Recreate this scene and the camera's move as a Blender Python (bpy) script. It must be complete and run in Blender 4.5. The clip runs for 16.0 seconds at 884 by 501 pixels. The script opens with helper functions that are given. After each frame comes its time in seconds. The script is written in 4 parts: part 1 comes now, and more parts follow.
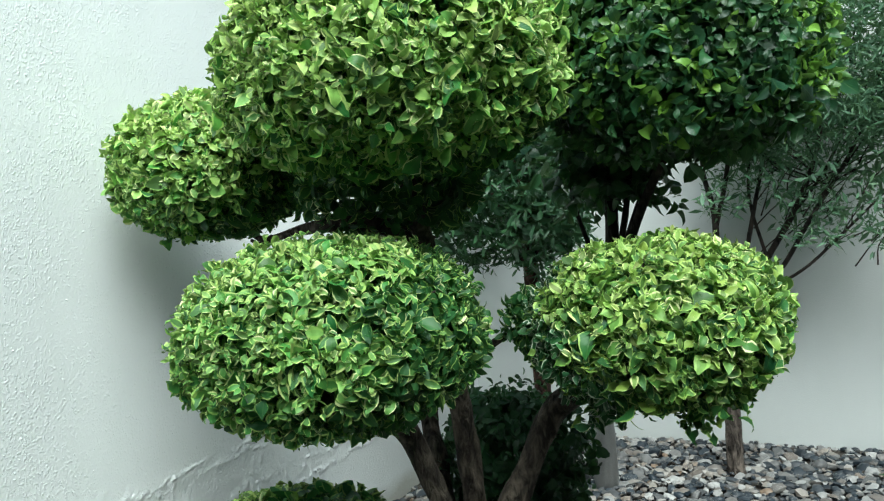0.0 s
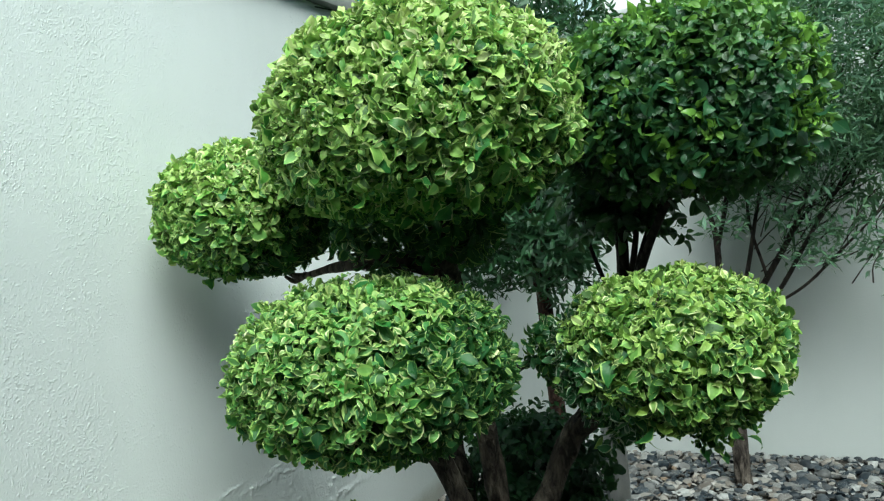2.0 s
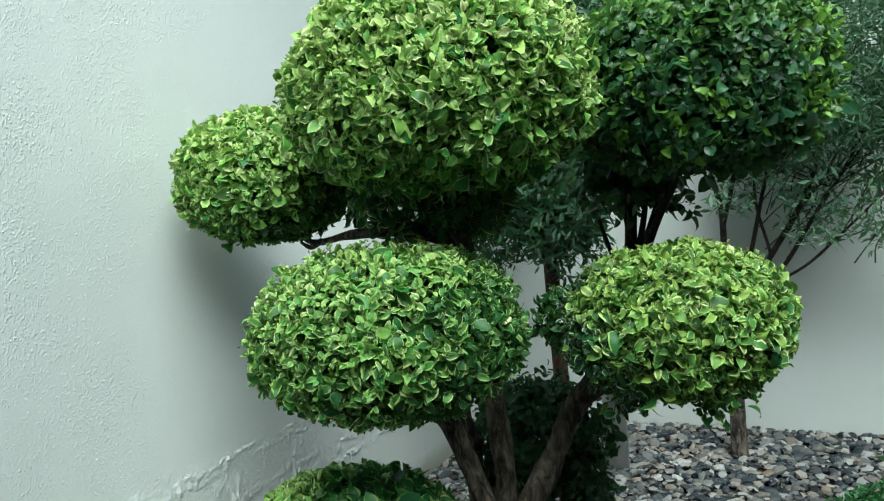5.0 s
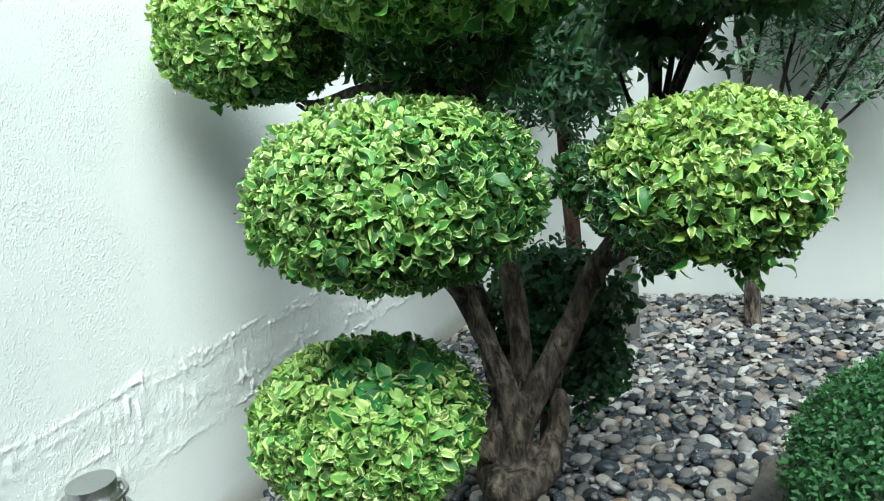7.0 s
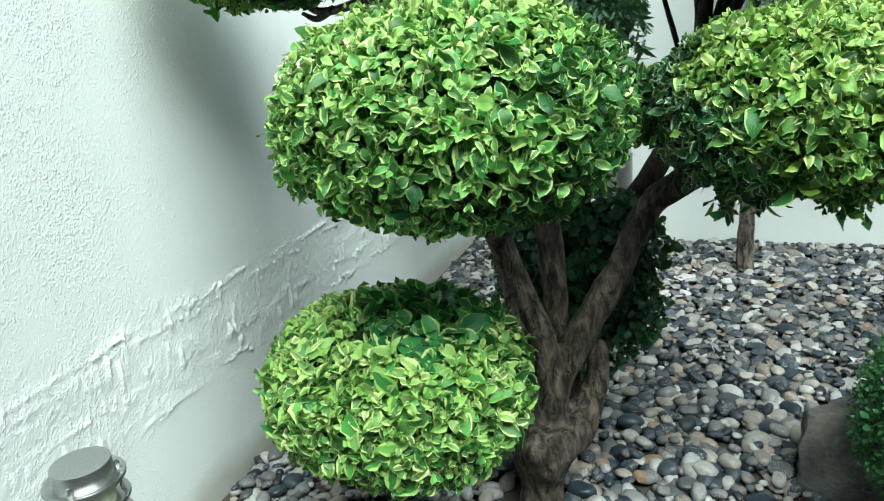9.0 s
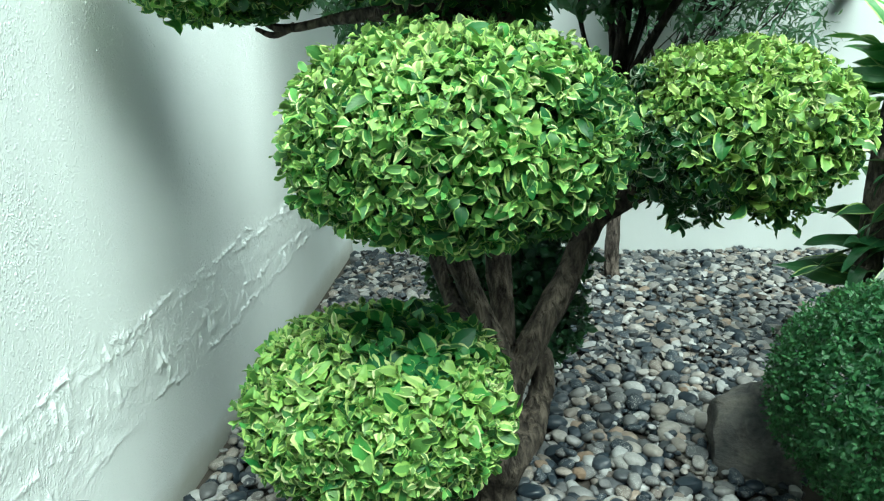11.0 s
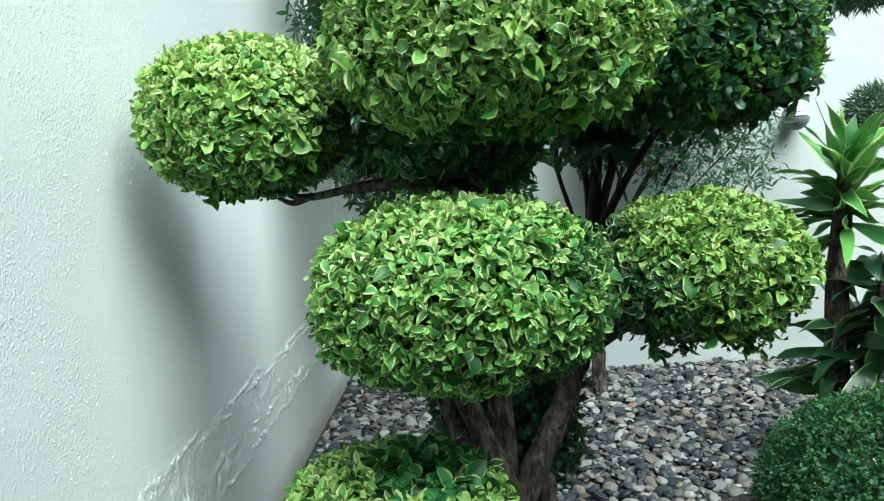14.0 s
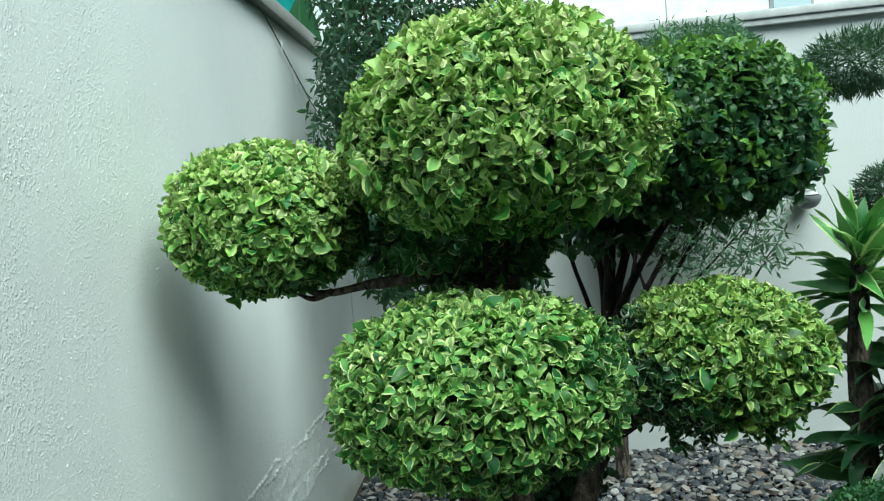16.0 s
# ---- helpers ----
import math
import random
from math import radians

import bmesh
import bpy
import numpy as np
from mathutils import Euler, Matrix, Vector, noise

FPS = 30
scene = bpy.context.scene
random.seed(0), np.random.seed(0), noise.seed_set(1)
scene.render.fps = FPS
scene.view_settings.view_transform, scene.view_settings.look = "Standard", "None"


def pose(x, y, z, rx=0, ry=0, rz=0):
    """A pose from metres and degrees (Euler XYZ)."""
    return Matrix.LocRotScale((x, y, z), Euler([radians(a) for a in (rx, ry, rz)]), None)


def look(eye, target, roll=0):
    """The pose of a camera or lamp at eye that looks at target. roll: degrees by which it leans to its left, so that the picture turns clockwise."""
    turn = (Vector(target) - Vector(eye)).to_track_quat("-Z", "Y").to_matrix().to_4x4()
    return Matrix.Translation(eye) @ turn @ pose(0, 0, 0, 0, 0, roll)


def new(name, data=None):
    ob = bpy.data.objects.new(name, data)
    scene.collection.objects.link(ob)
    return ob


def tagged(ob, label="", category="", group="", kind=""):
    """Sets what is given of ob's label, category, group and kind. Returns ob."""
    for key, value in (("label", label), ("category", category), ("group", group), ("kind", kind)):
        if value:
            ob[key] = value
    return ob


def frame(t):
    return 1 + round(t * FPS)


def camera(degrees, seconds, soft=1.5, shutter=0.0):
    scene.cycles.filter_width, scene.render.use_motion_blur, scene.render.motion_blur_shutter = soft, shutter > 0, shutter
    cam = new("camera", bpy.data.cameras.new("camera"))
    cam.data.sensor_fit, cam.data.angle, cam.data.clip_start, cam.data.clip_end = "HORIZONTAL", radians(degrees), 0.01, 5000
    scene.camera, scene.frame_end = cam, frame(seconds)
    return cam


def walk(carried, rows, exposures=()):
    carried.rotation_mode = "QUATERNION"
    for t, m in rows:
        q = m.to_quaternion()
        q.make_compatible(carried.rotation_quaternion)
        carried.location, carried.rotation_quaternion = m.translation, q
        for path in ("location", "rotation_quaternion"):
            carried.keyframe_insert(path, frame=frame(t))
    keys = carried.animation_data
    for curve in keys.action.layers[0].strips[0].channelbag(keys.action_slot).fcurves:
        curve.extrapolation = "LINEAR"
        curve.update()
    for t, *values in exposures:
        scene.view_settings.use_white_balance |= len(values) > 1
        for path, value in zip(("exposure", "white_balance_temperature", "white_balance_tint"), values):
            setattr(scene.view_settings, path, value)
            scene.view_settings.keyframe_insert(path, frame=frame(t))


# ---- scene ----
cam = camera(62.05, 16.0, 1.2)
PATH = [
    (0, (1.79, -0.268, 1.343), (0.918, 1.528, 1.227), -5.4),
    (0.5, (1.792, -0.303, 1.362), (0.957, 1.51, 1.242), -4.8),
    (1, (1.792, -0.344, 1.381), (0.963, 1.473, 1.278), -5.4),
    (1.5, (1.791, -0.388, 1.399), (0.932, 1.416, 1.304), -6.3),
    (2, (1.789, -0.424, 1.418), (0.925, 1.378, 1.337), -6.6),
    (2.5, (1.785, -0.447, 1.429), (0.925, 1.356, 1.339), -6.1),
    (3, (1.78, -0.446, 1.425), (0.915, 1.352, 1.293), -6.0),
    (5.3, (1.785, -0.49, 1.416), (0.911, 1.301, 1.249), -5.1),
    (5.5, (1.783, -0.488, 1.413), (0.91, 1.302, 1.231), -5.0),
    (6, (1.776, -0.482, 1.398), (0.885, 1.293, 1.161), -5.1),
    (6.5, (1.755, -0.452, 1.372), (0.846, 1.293, 1.016), -5.6),
    (7, (1.694, -0.376, 1.341), (0.809, 1.357, 0.876), -6.6),
    (7.5, (1.591, -0.259, 1.302), (0.669, 1.415, 0.713), -7.9),
    (8, (1.529, -0.183, 1.263), (0.61, 1.468, 0.608), -6.7),
    (8.5, (1.467, -0.185, 1.258), (0.623, 1.508, 0.609), -4.9),
    (8.7, (1.415, -0.221, 1.266), (0.628, 1.506, 0.634), -5.0),
    (10.8, (0.996, -0.355, 1.304), (0.741, 1.527, 0.676), -1.7),
    (11, (0.974, -0.376, 1.318), (0.775, 1.518, 0.706), -2.2),
    (11.5, (0.936, -0.439, 1.35), (0.84, 1.475, 0.777), -1.7),
    (12, (0.921, -0.499, 1.377), (0.846, 1.432, 0.861), -2.4),
    (12.5, (0.918, -0.532, 1.395), (0.81, 1.41, 0.929), -2.8),
    (13, (0.922, -0.545, 1.412), (0.787, 1.403, 0.98), -3.5),
    (13.5, (0.927, -0.555, 1.43), (0.791, 1.405, 1.056), -4.2),
    (14, (0.932, -0.568, 1.444), (0.797, 1.402, 1.129), -4.3),
    (14.5, (0.937, -0.578, 1.458), (0.796, 1.401, 1.21), -4.9),
    (15, (0.94, -0.59, 1.471), (0.778, 1.394, 1.278), -5.1),
    (15.5, (0.94, -0.597, 1.482), (0.765, 1.39, 1.332), -5.2),
    (16, (0.943, -0.602, 1.496), (0.775, 1.388, 1.389), -5.4),
]
EXPOSURES = [
    (0.0, 0.58, 6000, -1), (1.0, 0.51, 6000, -3), (3.0, 0.27, 6000, -6), (5.5, 0.29, 5950, -6), (6.5, 0.57, 6000, -4), (7.0, 0.96, 6000, -2), (7.5, 0.81, 6000, -3), (8.0, 0.90, 6000, -3),
    (11.0, 0.92, 5850, -14), (12.5, 0.81, 5850, -10), (14.0, 0.67, 5850, -6), (16.0, 0.25, 5850, -9),
]
walk(cam, [(t, look(eye, target, roll)) for t, eye, target, roll in PATH], EXPOSURES)

# ---- world, sun, exposure ----
world = bpy.data.worlds.new("world")
scene.world = world
world.use_nodes = True
wt = world.node_tree
sky = wt.nodes.new("ShaderNodeTexSky")
sky.sky_type, sky.sun_disc = "NISHITA", False
sky.sun_elevation, sky.sun_rotation = radians(55.5), radians(143)
sky.air_density, sky.dust_density, sky.ozone_density = 1.0, 3.0, 1.0
wt.links.new(sky.outputs["Color"], wt.nodes["Background"].inputs["Color"])
wt.nodes["Background"].inputs["Strength"].default_value = 0.075

sun = new("sun", bpy.data.lights.new("sun", "SUN"))
sun.data.energy, sun.data.angle, sun.data.color = 5.4, radians(50), (1.0, 0.985, 0.95)
sun.matrix_world = look((1.12, -1.5, 2.75), (0, 0, 0))


# ---- material helpers ----
class Nodes:
    """A small hand for building node materials."""

    def __init__(self, name):
        self.mat = bpy.data.materials.new(name)
        self.mat.use_nodes = True
        self.tree = self.mat.node_tree
        self.shader = self.tree.nodes["Principled BSDF"]
        self.out = self.tree.nodes["Material Output"]

    def node(self, kind, **sets):
        n = self.tree.nodes.new(kind)
        for key, value in sets.items():
            n.inputs[key.replace("_", " ")].default_value = value
        return n

    def link(self, a, b):
        self.tree.links.new(a, b)

    def coords(self, scale=(1, 1, 1), which="Object"):
        tc, mp = self.node("ShaderNodeTexCoord"), self.node("ShaderNodeMapping", Scale=scale)
        self.link(tc.outputs[which], mp.inputs["Vector"])
        return mp.outputs["Vector"]

    def noise(self, vector, scale, detail=4.0, rough=0.55, distort=0.0):
        n = self.node("ShaderNodeTexNoise", Scale=scale, Detail=detail, Roughness=rough, Distortion=distort)
        self.link(vector, n.inputs["Vector"])
        return n.outputs["Fac"]

    def ramp(self, fac, stops):
        r = self.node("ShaderNodeValToRGB")
        el = r.color_ramp.elements
        while len(el) < len(stops):
            el.new(0.5)
        for e, (pos, col) in zip(el, stops):
            e.position, e.color = pos, (*col, 1) if len(col) == 3 else col
        self.link(fac, r.inputs["Fac"])
        return r.outputs["Color"]

    def math(self, op, a, b=None):
        n = self.node("ShaderNodeMath")
        n.operation = op
        for k, v in enumerate((a, b)):
            if v is None:
                continue
            if isinstance(v, (int, float)):
                n.inputs[k].default_value = v
            else:
                self.link(v, n.inputs[k])
        return n.outputs[0]

    def mix(self, fac, a, b, blend="MIX"):
        n = self.node("ShaderNodeMix")
        n.data_type, n.blend_type = "RGBA", blend
        for k, v in ((0, fac), (6, a), (7, b)):
            if isinstance(v, (int, float)):
                n.inputs[k].default_value = v
            elif isinstance(v, tuple):
                n.inputs[k].default_value = (*v, 1)
            else:
                self.link(v, n.inputs[k])
        return n.outputs[2]

    def bump(self, height, strength, distance, normal=None):
        b = self.node("ShaderNodeBump", Strength=strength, Distance=distance)
        self.link(height, b.inputs["Height"])
        if normal is not None:
            self.link(normal, b.inputs["Normal"])
        return b.outputs["Normal"]

    def finish(self, colour=None, rough=None, normal=None, **sets):
        for value, key in ((colour, "Base Color"), (rough, "Roughness"), (normal, "Normal")):
            if value is None:
                continue
            if isinstance(value, (int, float)):
                self.shader.inputs[key].default_value = value
            elif isinstance(value, tuple):
                self.shader.inputs[key].default_value = (*value, 1)
            else:
                self.link(value, self.shader.inputs[key])
        for key, value in sets.items():
            self.shader.inputs[key.replace("_", " ")].default_value = value
        return self.mat


def island_random(k):
    """A number per leaf or stone, whether joined or on its own."""
    geo, info = k.node("ShaderNodeNewGeometry"), k.node("ShaderNodeObjectInfo")
    return k.math("FRACT", k.math("ADD", geo.outputs["Random Per Island"], info.outputs["Random"]))


def leaf_material(name, greens, rough=0.42, margin=None, amount=0.5, pale=None, lit=0.2, spec=0.4):
    """Leaf with a midrib, a colour per leaf, and where margin is given an uneven pale edge."""
    k = Nodes(name)
    uv = k.node("ShaderNodeUVMap")
    uv.uv_map = "leaf"
    split = k.node("ShaderNodeSeparateXYZ")
    k.link(uv.outputs["UV"], split.inputs[0])
    across = k.math("ABSOLUTE", split.outputs["X"])
    rnd = island_random(k)
    colour = k.ramp(rnd, [(i / max(1, len(greens) - 1), g) for i, g in enumerate(greens)])
    pos = k.node("ShaderNodeNewGeometry").outputs["Position"]
    blotch = k.noise(pos, 90, 3)
    colour = k.mix(0.28, colour, k.ramp(blotch, [(0.25, (0.55, 0.6, 0.5)), (0.75, (1.25, 1.2, 1.2))]), "MULTIPLY")
    young = k.node("ShaderNodeAttribute")
    young.attribute_name = "young"
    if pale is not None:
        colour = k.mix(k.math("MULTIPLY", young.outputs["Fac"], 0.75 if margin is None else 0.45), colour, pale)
    if margin is not None:
        wob = k.noise(pos, 70, 3, 0.6)
        again = k.math("FRACT", k.math("MULTIPLY", rnd, 7.31))
        edge = k.math("ADD", across, k.math("MULTIPLY", k.math("SUBTRACT", wob, 0.5), 0.34))
        edge = k.math("ADD", edge, k.math("MULTIPLY", k.math("SUBTRACT", again, 1.0 - amount), 0.42))
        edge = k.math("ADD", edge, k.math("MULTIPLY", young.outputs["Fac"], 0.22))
        mask = k.ramp(edge, [(0.70, (0, 0, 0)), (0.80, (1, 1, 1))])
        tint = k.ramp(k.math("FRACT", k.math("MULTIPLY", rnd, 13.7)), margin)
        colour = k.mix(k.math("MULTIPLY", mask, 0.9), colour, tint)
    rib = k.ramp(across, [(0.0, (1, 1, 1)), (0.09, (0, 0, 0))])
    colour = k.mix(k.math("MULTIPLY", rib, 0.12), colour, (0.30, 0.42, 0.12))
    vein = k.node("ShaderNodeTexWave", Scale=3.0, Distortion=0.5)
    slant = k.math("SUBTRACT", split.outputs["Y"], k.math("MULTIPLY", across, 0.35))
    comb = k.node("ShaderNodeCombineXYZ")
    k.link(slant, comb.inputs[0])
    k.link(comb.outputs[0], vein.inputs["Vector"])
    height = k.math("ADD", k.math("MULTIPLY", vein.outputs["Fac"], 0.3), k.math("MULTIPLY", rib, -0.6))
    normal = k.bump(height, 0.35, 0.002)
    mat = k.finish(colour, rough, normal, Specular_IOR_Level=spec)
    thin = k.node("ShaderNodeBsdfTranslucent")
    k.link(k.mix(0.3, colour, (0.25, 0.46, 0.09)), thin.inputs["Color"])
    both = k.node("ShaderNodeMixShader", Fac=lit)
    k.link(k.shader.outputs[0], both.inputs[1])
    k.link(thin.outputs[0], both.inputs[2])
    k.link(both.outputs[0], k.out.inputs["Surface"])
    return mat


def plaster_material(name, base, coarse, flakes):
    k = Nodes(name)
    pos, tall = k.coords(), k.coords((1, 1, 0.72))
    broad = k.noise(pos, 1.3, 4)
    stain = k.noise(k.coords((1, 1, 0.25)), 5, 5, 0.6)
    colour = k.ramp(broad, [(0.3, tuple(c * 0.95 for c in base)), (0.7, base)])
    colour = k.mix(0.3, colour, k.ramp(stain, [(0.3, (0.88, 0.9, 0.88)), (0.6, (1, 1, 1))]), "MULTIPLY")
    grain = k.noise(tall, 330, 2, 0.6)
    specks = k.ramp(k.noise(tall, 125, 2, 0.5), [(0.46, (0, 0, 0)), (0.64, (1, 1, 1))])
    blobs = k.ramp(k.noise(tall, 85, 3, 0.55, 0.3), [(0.54, (0, 0, 0)), (0.68, (1, 1, 1))])
    cells = k.node("ShaderNodeTexVoronoi", Scale=170.0, Randomness=1.0)
    k.link(tall, cells.inputs["Vector"])
    dots = k.ramp(cells.outputs["Distance"], [(0.12, (1, 1, 1)), (0.52, (0, 0, 0))])
    dots = k.math("MULTIPLY", dots, k.ramp(k.noise(pos, 48, 3), [(0.38, (0, 0, 0)), (0.58, (1, 1, 1))]))
    trowel = k.noise(pos, 7, 3, 0.5)
    patch = k.ramp(k.noise(pos, 5, 3), [(0.35, (0.3, 0.3, 0.3)), (0.65, (1.15, 1.15, 1.15))])
    h = k.math("MULTIPLY", k.math("MULTIPLY", k.math("ADD", k.math("MULTIPLY", specks, 0.15), k.math("ADD", dots, k.math("MULTIPLY", blobs, 0.4))), patch), coarse * 0.8)
    h = k.math("ADD", h, k.math("MULTIPLY", grain, 0.3))
    h = k.math("ADD", h, k.math("MULTIPLY", trowel, 0.6))
    normal = k.bump(h, 0.5, 0.0055)
    if flakes:
        sep = k.node("ShaderNodeSeparateXYZ")
        k.link(pos, sep.inputs[0])
        wavy = k.math("ADD", sep.outputs["Z"], k.math("MULTIPLY", k.noise(pos, 2.5, 3), 0.16))
        band = k.ramp(wavy, [(0.34, (0, 0, 0)), (0.50, (1, 1, 1)), (0.70, (1, 1, 1)), (0.74, (0, 0, 0))])
        chips = k.ramp(k.noise(tall, 15, 5, 0.65, 1.0), [(0.50, (0, 0, 0)), (0.60, (1, 1, 1))])
        drips = k.ramp(k.noise(k.coords((1, 1, 0.3)), 42, 3, 0.6, 0.5), [(0.6, (0, 0, 0)), (0.66, (1, 1, 1))])
        rag = k.math("ADD", chips, k.math("MULTIPLY", drips, 0.8))
        normal = k.bump(k.math("MULTIPLY", rag, band), 0.35, 0.004, normal)
        foot = k.ramp(k.math("ADD", sep.outputs["Z"], k.math("MULTIPLY", k.noise(pos, 6, 4), 0.10)),
                      [(0.07, (1, 1, 1)), (0.15, (0, 0, 0))])
        colour = k.mix(k.math("MULTIPLY", foot, 0.55), colour, (0.34, 0.33, 0.25))
    return k.finish(colour, 0.38, normal, Specular_IOR_Level=0.55)


def bark_material(name, dark, light):
    k = Nodes(name)
    tall = k.coords((1, 1, 0.35))
    crack = k.noise(tall, 48, 6, 0.62, 0.5)
    broad = k.noise(k.coords((1, 1, 0.6)), 11, 4, 0.6)
    knots = k.ramp(k.noise(k.coords((1, 1, 0.5)), 24, 3, 0.5, 0.4), [(0.30, (0, 0, 0)), (0.42, (1, 1, 1))])
    mid = tuple(0.6 * a + 0.4 * b for a, b in zip(dark, light))
    colour = k.ramp(crack, [(0.38, dark), (0.5, mid), (0.63, light)])
    colour = k.mix(0.7, colour, k.ramp(broad, [(0.3, (0.50, 0.47, 0.44)), (0.7, (1.25, 1.2, 1.12))]), "MULTIPLY")
    colour = k.mix(k.math("MULTIPLY", k.math("SUBTRACT", 1.0, knots), 0.6), colour, dark)
    height = k.math("ADD", crack, k.math("ADD", k.math("MULTIPLY", knots, 0.8), k.math("MULTIPLY", broad, 1.2)))
    return k.finish(colour, 0.8, k.bump(height, 1.0, 0.02), Specular_IOR_Level=0.25)


def stone_material():
    k = Nodes("river_pebble")
    rnd = island_random(k)
    again = k.math("FRACT", k.math("MULTIPLY", rnd, 17.3))
    base = k.ramp(rnd, [(0.0, (0.012, 0.018, 0.025)), (0.14, (0.020, 0.032, 0.044)), (0.28, (0.045, 0.060, 0.075)), (0.38, (0.085, 0.09, 0.095)),
                        (0.48, (0.14, 0.142, 0.142)), (0.58, (0.24, 0.24, 0.235)), (0.68, (0.17, 0.145, 0.125)), (0.76, (0.33, 0.305, 0.27)),
                        (0.84, (0.38, 0.385, 0.38)), (0.93, (0.48, 0.48, 0.465)), (1.0, (0.26, 0.185, 0.125))])
    pos = k.node("ShaderNodeNewGeometry").outputs["Position"]
    mott = k.noise(pos, 75, 5, 0.7)
    colour = k.mix(0.6, base, k.ramp(mott, [(0.3, (0.30, 0.305, 0.31)), (0.7, (0.85, 0.85, 0.84))]), "MULTIPLY")
    vein = k.ramp(k.noise(pos, 26, 3, 0.5, 2.5), [(0.49, (0, 0, 0)), (0.50, (1, 1, 1)), (0.515, (0, 0, 0))])
    some = k.ramp(again, [(0.7, (0, 0, 0)), (0.72, (1, 1, 1))])
    colour = k.mix(k.math("MULTIPLY", k.math("MULTIPLY", vein, some), 0.6), colour, (0.55, 0.54, 0.5))
    gloss = k.ramp(again, [(0.0, (0.38, 0.38, 0.38)), (1.0, (0.65, 0.65, 0.65))])
    return k.finish(colour, gloss, k.bump(mott, 0.25, 0.002), Specular_IOR_Level=0.45)


def plain_material(name, colour, rough, metal=0.0, grain=40, depth=0.15):
    k = Nodes(name)
    n = k.noise(k.coords(), grain, 4)
    col = k.ramp(n, [(0.3, tuple(c * 0.82 for c in colour)), (0.7, tuple(min(1, c * 1.08) for c in colour))])
    ro = k.ramp(n, [(0.3, (rough * 0.85,) * 3), (0.7, (min(1, rough * 1.15),) * 3)])
    return k.finish(col, ro, k.bump(n, depth, 0.002), Metallic=metal)


CREAM = [(0.0, (0.26, 0.48, 0.10)), (0.3, (0.38, 0.58, 0.14)), (0.6, (0.46, 0.64, 0.175)), (0.85, (0.62, 0.72, 0.27)), (1.0, (0.78, 0.80, 0.45))]
GREENS = [(0.009, 0.075, 0.019), (0.022, 0.138, 0.029), (0.048, 0.215, 0.041), (0.090, 0.31, 0.058), (0.21, 0.45, 0.10)]
MOTTLED = [(0.011, 0.07, 0.020), (0.028, 0.125, 0.030), (0.060, 0.195, 0.038), (0.125, 0.29, 0.05), (0.27, 0.42, 0.07)]
PLAIN = [(0.020, 0.12, 0.038), (0.045, 0.21, 0.055), (0.10, 0.34, 0.08)]
M_VAR = leaf_material("variegated_leaf", GREENS, 0.44, CREAM, 0.56, (0.58, 0.71, 0.23), lit=0.2, spec=0.38)
M_VAR_PALE = leaf_material("pale_variegated_leaf", [(r * 1.45, g * 1.2, b * 1.05) for r, g, b in GREENS], 0.44, CREAM, 0.64, (0.76, 0.78, 0.31), lit=0.2, spec=0.38)
M_VAR_MOT = leaf_material("mottled_leaf", MOTTLED, 0.46, CREAM, 0.50, (0.60, 0.63, 0.18), lit=0.2, spec=0.36)
M_VAR_SILVER = leaf_material("silver_edged_leaf", [(0.016, 0.07, 0.03), (0.03, 0.12, 0.042), (0.055, 0.18, 0.055)], 0.42,
                             [(0.0, (0.42, 0.52, 0.34)), (1.0, (0.66, 0.71, 0.56))], 0.36, spec=0.35)
M_VAR_OLD = leaf_material("older_leaf", PLAIN, 0.36, CREAM, 0.38)
# darkened copy of the leaf for shaded flanks, insides and undersides
M_VAR_SHADE = leaf_material("shaded_leaf", [(0.017, 0.08, 0.024), (0.030, 0.12, 0.032), (0.052, 0.175, 0.044)], 0.4, CREAM, 0.12, lit=0.36)
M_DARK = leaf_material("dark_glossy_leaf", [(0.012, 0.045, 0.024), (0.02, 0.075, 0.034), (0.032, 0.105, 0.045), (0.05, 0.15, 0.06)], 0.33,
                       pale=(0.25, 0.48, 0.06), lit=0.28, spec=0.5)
M_BOX = leaf_material("boxwood_leaf", [(0.014, 0.06, 0.022), (0.022, 0.085, 0.03), (0.035, 0.12, 0.04)], 0.4, pale=(0.07, 0.20, 0.06))
M_LANCE = leaf_material("lance_leaf", [(0.010, 0.038, 0.019), (0.020, 0.066, 0.031), (0.040, 0.112, 0.05)], 0.38, pale=(0.08, 0.22, 0.07), spec=0.5)
M_NARROW = leaf_material("narrow_leaf", [(0.046, 0.11, 0.067), (0.076, 0.17, 0.102), (0.12, 0.235, 0.145)], 0.48, pale=(0.18, 0.31, 0.16), lit=0.32)
M_PINE = leaf_material("podocarp_leaf", [(0.018, 0.058, 0.032), (0.030, 0.085, 0.042), (0.05, 0.13, 0.058)], 0.36, spec=0.5)
M_DRAC = leaf_material("dracaena_leaf", [(0.04, 0.16, 0.04), (0.08, 0.27, 0.055), (0.14, 0.37, 0.075)], 0.42, [(0.0, (0.40, 0.58, 0.15)), (1.0, (0.58, 0.68, 0.30))], 0.40, spec=0.45)
M_DRAC_LOW = leaf_material("plain_dracaena_leaf", [(0.011, 0.045, 0.017), (0.018, 0.07, 0.023), (0.03, 0.10, 0.03)], 0.34, [(0.0, (0.30, 0.42, 0.12)), (1.0, (0.4, 0.5, 0.18))], 0.02, spec=0.5)
M_WALL_L = plaster_material("rough_white_plaster", (0.775, 0.815, 0.808), 0.8, True)
M_WALL_B = plaster_material("smooth_white_plaster", (0.70, 0.738, 0.728), 0.22, False)
M_BARK = bark_material("grey_brown_bark", (0.022, 0.019, 0.016), (0.145, 0.126, 0.102))
